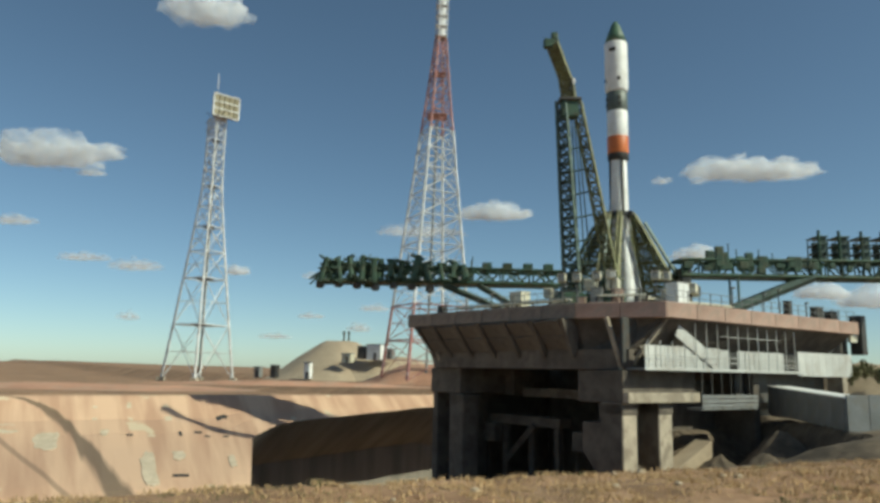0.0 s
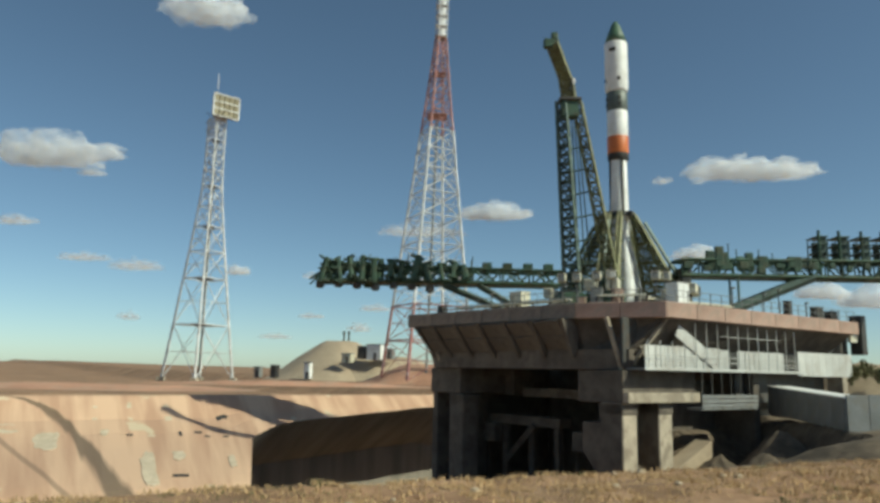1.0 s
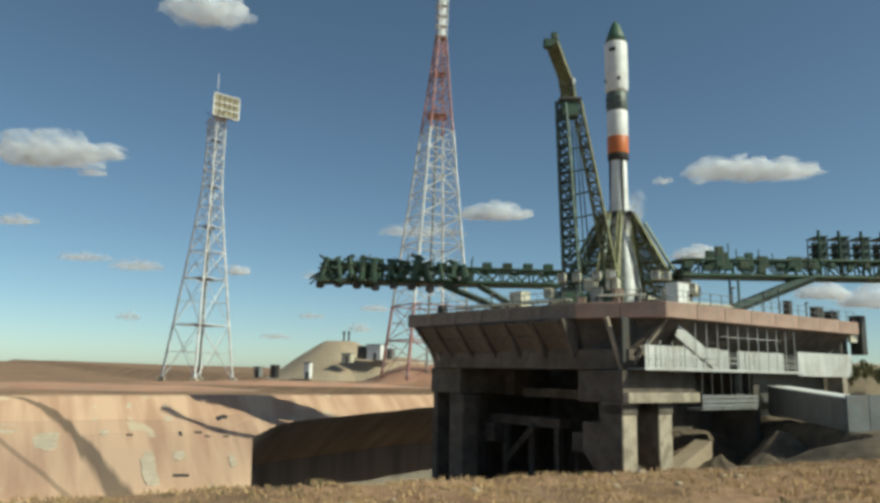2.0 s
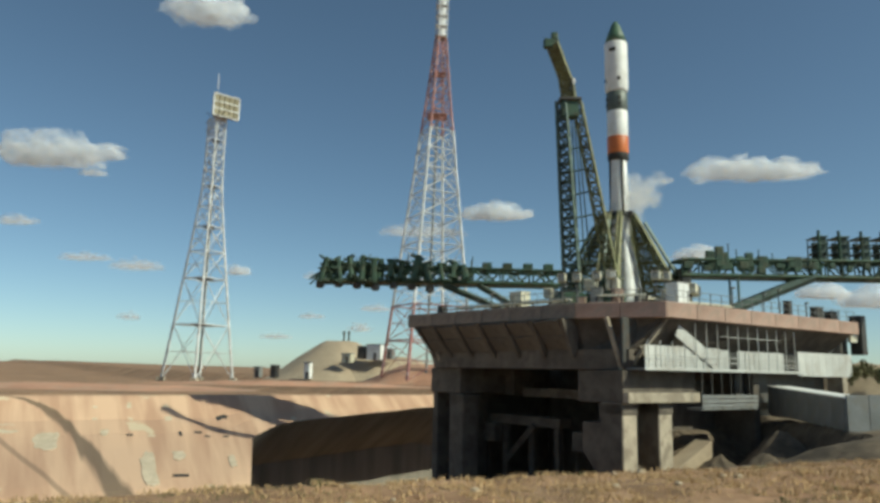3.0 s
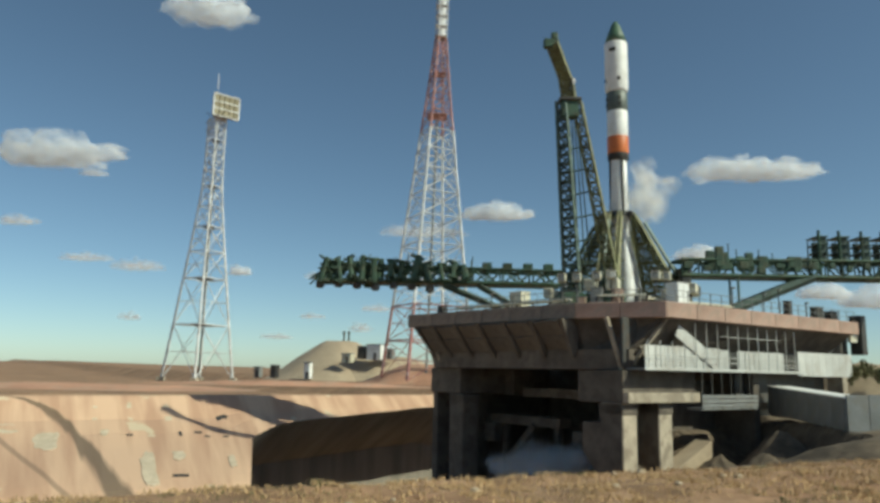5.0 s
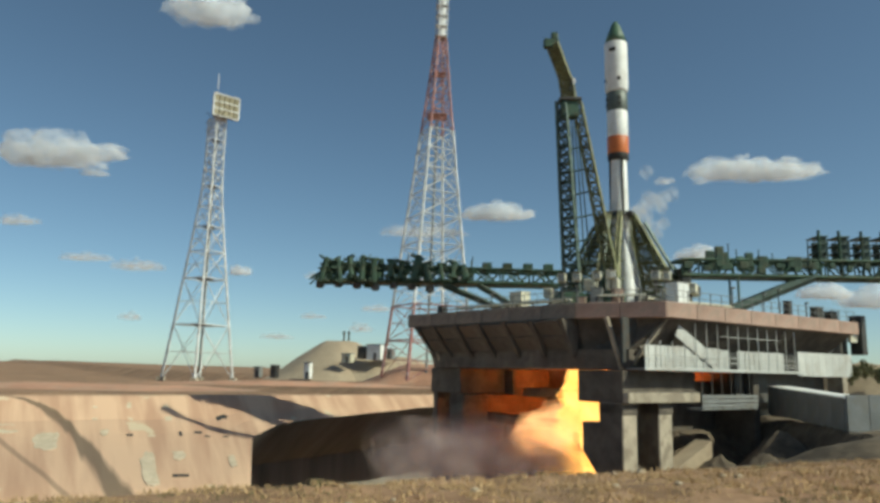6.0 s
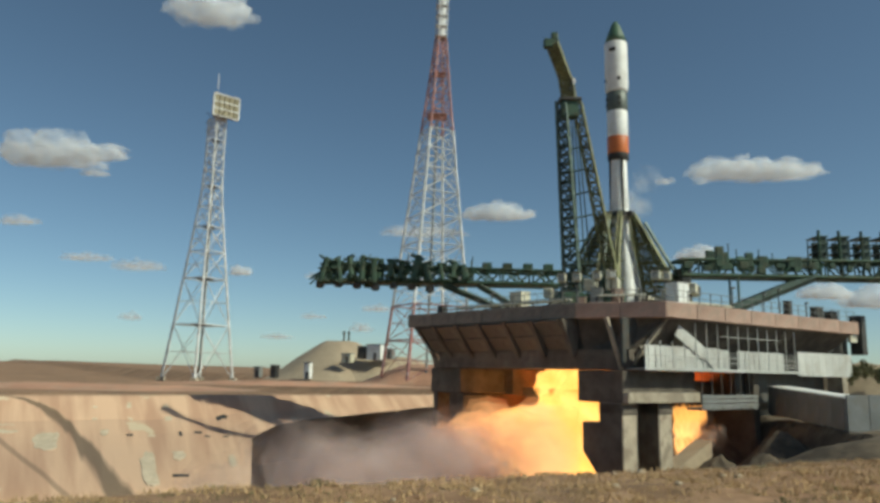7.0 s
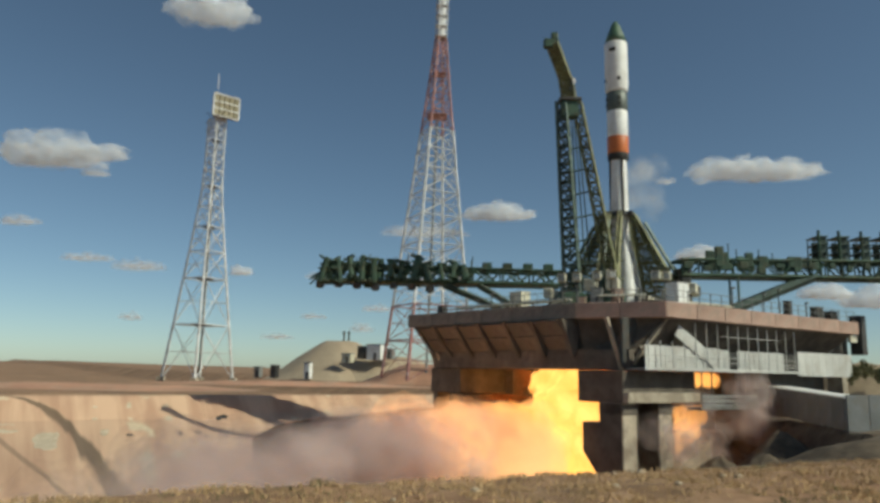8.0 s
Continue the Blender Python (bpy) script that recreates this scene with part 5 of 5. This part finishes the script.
def late_wisp():
    """A second small breath of vapour near the end."""
    rnd = random.Random(15)
    for k in range(16):
        s = rnd.uniform(1.0, 1.9)
        home = ROCKET + Vector((0, 0, rnd.uniform(20.5, 22.0)))
        out = ROCKET + Vector((rnd.uniform(1.6, 6.0), rnd.uniform(-1, 3), rnd.uniform(23.0, 28.5)))
        puff("steam_puff", "white vapour venting beside the rocket", "steam", "venting vapour", THIN, (s, s, s), k,
             [(0.0, home), (5.9 + 0.08 * k, home), (7.0 + 0.06 * k, home.lerp(out, 0.8)), (8.2, out)])


def pit_smoke():
    rnd = random.Random(8)
    # early cold vapour creeping out of the shaft
    for k in range(16):
        t0 = 2.4 + 0.14 * k
        s = rnd.uniform(1.6, 2.8)
        home = pad_point(rnd.uniform(-2, 3), rnd.uniform(0, 9), -20.0)
        a = pad_point(rnd.uniform(-11, -5), rnd.uniform(-5, 6), rnd.uniform(-9.5, -7))
        b = pad_point(rnd.uniform(-18, -9), rnd.uniform(-1, 7), rnd.uniform(-10, -7.5))
        c = b + Vector((-6, -3, 0.5))
        puff("vapour_puff", "bluish cold vapour creeping out of the flame shaft", "vapour", "cold vapour", DUST, (s * 1.2, s, s * 0.9), k,
             [(0.0, home), (t0, home), (t0 + 1.2, a), (t0 + 2.6, b), (8.0, c)])
    # smoke rolling out of the pit once the engines burn
    for k in range(72):
        f = k / 72
        t0 = 4.9 + 1.9 * f
        s = rnd.uniform(2.6, 4.4)
        home = pad_point(rnd.uniform(-3, 3), rnd.uniform(2, 10), -21.0)
        a = pad_point(-12, rnd.uniform(0, 9), rnd.uniform(-10, -7))
        reach = rnd.uniform(0.1, 1.0) * (1.15 - 0.75 * f)
        end = pad_point(-14 - 46 * reach, rnd.uniform(2, 14) - 16 * reach, rnd.uniform(-9.5, -6.0) + 2.5 * (1 - reach))
        puff("smoke_puff", "pale grey smoke rolling out of the flame pit", "smoke", "pit smoke", SMOKE, (s * 1.25, s * 1.1, s), k,
             [(0.0, home), (t0, home), (t0 + 0.5, a), (min(7.9, t0 + 1.6), a.lerp(end, 0.6)), (8.0 if t0 + 1.6 < 7.9 else 8.2, end)])
    # smoke on the other side of the piers
    for k in range(24):
        t0 = 6.2 + 0.06 * k
        s = rnd.uniform(1.3, 2.3)
        home = pad_point(rnd.uniform(-2, 3), rnd.uniform(-4, 0), -20.0)
        a = pad_point(rnd.uniform(-9, -6), -10.0 + rnd.uniform(-1, 1), rnd.uniform(-9, -6))
        end = pad_point(rnd.uniform(-14, 4), -15.0 + rnd.uniform(-2.0, 0.5), rnd.uniform(-8, -0.5))
        puff("smoke_puff", "grey smoke seeping between the piers", "smoke", "pit smoke", SMOKE, (s, s, s), k,
             [(0.0, home), (t0, home), (t0 + 0.5, a), (8.2, end)])
    for k in range(18):
        t0 = 6.9 + 0.04 * k
        s = rnd.uniform(1.2, 2.0)
        home = pad_point(rnd.uniform(-1, 3), rnd.uniform(-4, -1), -20.0)
        a = pad_point(rnd.uniform(-2, 2), -11.0, rnd.uniform(-6, -3))
        end = pad_point(rnd.uniform(0, 8.5), -15.5 + rnd.uniform(-1.5, 0.5), rnd.uniform(-4.5, 1.2))
        puff("smoke_puff", "grey smoke seeping between the piers", "smoke", "pit smoke", SMOKE, (s, s, s), k,
             [(0.0, home), (t0 - 0.4, home), (t0, a), (8.1, end)])


FLAME = burning("flame_yellow", (1.0, 0.50, 0.15), (1.0, 0.36, 0.08), 2.5, 0.5, 0.7)
FRINGE = burning("flame_orange", (1.0, 0.45, 0.13), (1.0, 0.34, 0.09), 2.0, 0.17, 1.1)
# self-glowing haze that imitates smoke lit by the fire
GLOW = burning("fire_lit_smoke", (1.0, 0.49, 0.23), (1.0, 0.42, 0.20), 1.9, 0.085, 0.9)
TONGUE = burning("flame_pale", (1.0, 0.50, 0.19), (1.0, 0.34, 0.11), 2.3, 0.24, 0.8)
# very strong deep-orange emitter, added to light the shaft beams
HOT = burning("flame_white", (1.0, 0.16, 0.028), (1.0, 0.12, 0.02), 75.0, 1.0, 0.8)


def flame(k, size, rows, material, shells=(0.45, 0.6, 0.72, 0.83, 0.92, 1.0)):
    me = billow(60 + k, shells, 0.36, 3)
    me.materials.append(material)
    o = new("flame", me)
    o.scale = size
    tagged(o, "yellow-orange engine fire and its glow billowing in the flame shaft", "fire", "engine fire", "stuff")
    PUFFS.append((o, [(t, Matrix.Translation(p) @ pose(0, 0, 0, 0, 0, 10 * t)) for t, p in rows]))


def fire():
    """Fire that bursts up in the shaft below the engines and fills it."""
    rnd = random.Random(3)

    def up(x=0.0, y=0.0):
        return pad_point(x, -3 + y, -21.5)

    # cores mostly hidden behind the pier cap, there for their light on the beams
    for k, (x, y, z, s) in enumerate(((0.0, 0.5, 0.2, 1.3), (0.3, -0.8, -3.2, 1.5), (0.8, 2.4, -1.6, 1.2))):
        flame(k, (s, s, s), [(0.0, up()), (5.4, up()), (5.65, pad_point(0, -3, 0)), (5.95, pad_point(x, y, z)), (8.0, pad_point(x - 0.3, y + 0.3, z))], HOT)
    spots = ((-5.5, -1.5, -2.5, 2.4, 5.3), (-6, -1.5, -6.0, 2.6, 5.3), (-6.5, -1.5, -9.5, 2.6, 5.3), (-6, 1.6, -1.2, 2.5, 5.4), (-6, 2.2, -5, 2.9, 5.45), (-6.5, 2.0, -9.0, 2.9, 5.45),
             (-6, 4.6, -2.5, 2.6, 5.75), (-6.5, 5.4, -6.5, 2.9, 5.8), (-7, 5.4, -10.0, 3.0, 5.8), (-7, 7.6, -5.5, 2.5, 6.05), (-7.5, 8.4, -8.8, 2.9, 6.05), (-8.5, 10.0, -10.8, 2.8, 6.2),
             (-5, 3.0, 0.8, 2.0, 5.6), (-5.5, 6.2, 0.0, 2.0, 6.2), (-9.5, 12.5, -10.8, 2.5, 6.6), (-9.0, 10.5, -7.8, 2.3, 6.7))
    for k, (x, y, z, s, t0) in enumerate(spots):
        flame(5 + k, (s * 1.12, s * 1.12, s * 1.25), [(0.0, up()), (t0 - 0.25, up()), (t0, pad_point(0, -4, -1)), (t0 + 0.4, pad_point(x + 0.6, y - 1, z + 0.4)), (7.0, pad_point(x, y, z)), (8.0, pad_point(x - 0.6, y + 0.4, z))], FLAME)
    for k in range(24):
        t0 = 5.5 + 0.06 * k
        x, y, z = rnd.uniform(-15, -8), rnd.uniform(4, 16), rnd.uniform(-10.5, -5.0)
        s = rnd.uniform(2.0, 3.2)
        flame(20 + k, (s * 1.2, s, s), [(0.0, up()), (t0 - 0.25, up()), (t0, pad_point(-1, -3, -2)), (t0 + 0.7, pad_point(x + 2.5, y - 3, z)), (8.0, pad_point(x, y, z + 0.6))], FRINGE)
    # these puffs glow themselves, standing in for firelight on the smoke
    for k in range(26):
        t0 = 5.6 + 0.05 * k
        x, y, z = rnd.uniform(-28, -12), rnd.uniform(-1, 12), rnd.uniform(-10.5, -5.0)
        s = rnd.uniform(2.8, 4.4)
        flame(70 + k, (s * 1.2, s, s), [(0.0, up()), (t0 - 0.25, up()), (t0, pad_point(-3, 1, -5)), (t0 + 0.6, pad_point(-11, y * 0.7 + 2, z)), (t0 + 1.1, pad_point(0.5 * x - 6, y, z + 0.3)), (8.1, pad_point(x, y, z + 0.6))], GLOW)
    # tongues that lick far out along the pit floor
    for k, (x, y, z, s, t0) in enumerate(((-12, 3.5, -9.8, 2.3, 6.2), (-13, 5.0, -7.2, 1.9, 6.4), (-14, 5.0, -10.4, 2.4, 6.45), (-15, 6.0, -8.2, 2.0, 6.6), (-16.5, 6.2, -10.6, 2.3, 6.65), (-18.0, 7.2, -9.6, 2.0, 6.8), (-19.5, 7.4, -11.0, 2.1, 6.85))):
        flame(100 + k, (s * 1.25, s * 1.1, s), [(0.0, up()), (t0 - 0.5, up()), (t0 - 0.3, pad_point(-2, -2, -3)), (t0 + 0.35, pad_point(x + 2.0, y, z)), (7.4, pad_point(x, y, z)), (8.0, pad_point(x + 1.0, y + 2.5, z - 0.6))], TONGUE)
    # the late burst that fills the mouth of the pit
    for k in range(26):
        f = k / 26
        x, y, z = rnd.uniform(-13.5, -8.5), 4.0 + 12.5 * f + rnd.uniform(-1.5, 1.5), -10.5 + rnd.uniform(0, 6.5) * (1 - 0.45 * f)
        s, t0 = rnd.uniform(2.0, 2.9), 6.35 + 1.0 * f
        flame(120 + k, (s * 1.15, s * 1.1, s), [(0.0, up()), (t0 - 0.5, up()), (t0 - 0.2, pad_point(-3, 0, -4)), (t0 + 0.4, pad_point(x + 1.5, y - 1, z)), (8.1, pad_point(x, y + 0.6, z + 0.5))], TONGUE if k < 15 or k % 2 else FRINGE)
    # fire seen between the piers
    holes = [(-3.2 + 1.05 * k, -2.5, 6.1 + 0.1 * k, 0.95) for k in range(5)] + [(-3.2 + k, -4.0, 6.25 + 0.15 * k, 0.95) for k in range(4)] + [(-3.2 + k, -5.5, 6.5, 0.9) for k in range(3)] + [(-3.2, -6.8, 6.6, 0.8)]
    for k, (x, z, t0, s) in enumerate(holes):
        flame(150 + k, (s, s * 0.6, s * 1.1), [(0.0, up()), (t0 - 0.5, up()), (t0 - 0.2, pad_point(-1, -5, -2)), (t0 + 0.2, pad_point(x, -10.5, z)), (8.0, pad_point(x, -10.5, z))], FRINGE if z > -3 else TONGUE)
    for k in range(4):
        t0 = 7.2 + 0.1 * k
        flame(170 + k, (0.95, 0.7, 0.9), [(0.0, up()), (t0 - 0.6, up()), (t0 - 0.3, pad_point(1, -5, -2)), (t0 + 0.2, pad_point(0.3 + 1.05 * k, -10.6, 1.3)), (8.0, pad_point(0.3 + 1.05 * k, -10.6, 1.4))], FRINGE)


steam_cloud()
late_wisp()
pit_smoke()
fire()


def motions():
    for o, m, depth in MOVING:
        shift = Vector((9.5, 0, -1.2))
        walk(o, [(0.0, m), (4.0, Matrix.Translation(shift * 0.5) @ m), (8.0, Matrix.Translation(shift) @ m)])
    for o, rows in PUFFS:
        walk(o, rows)


motions()
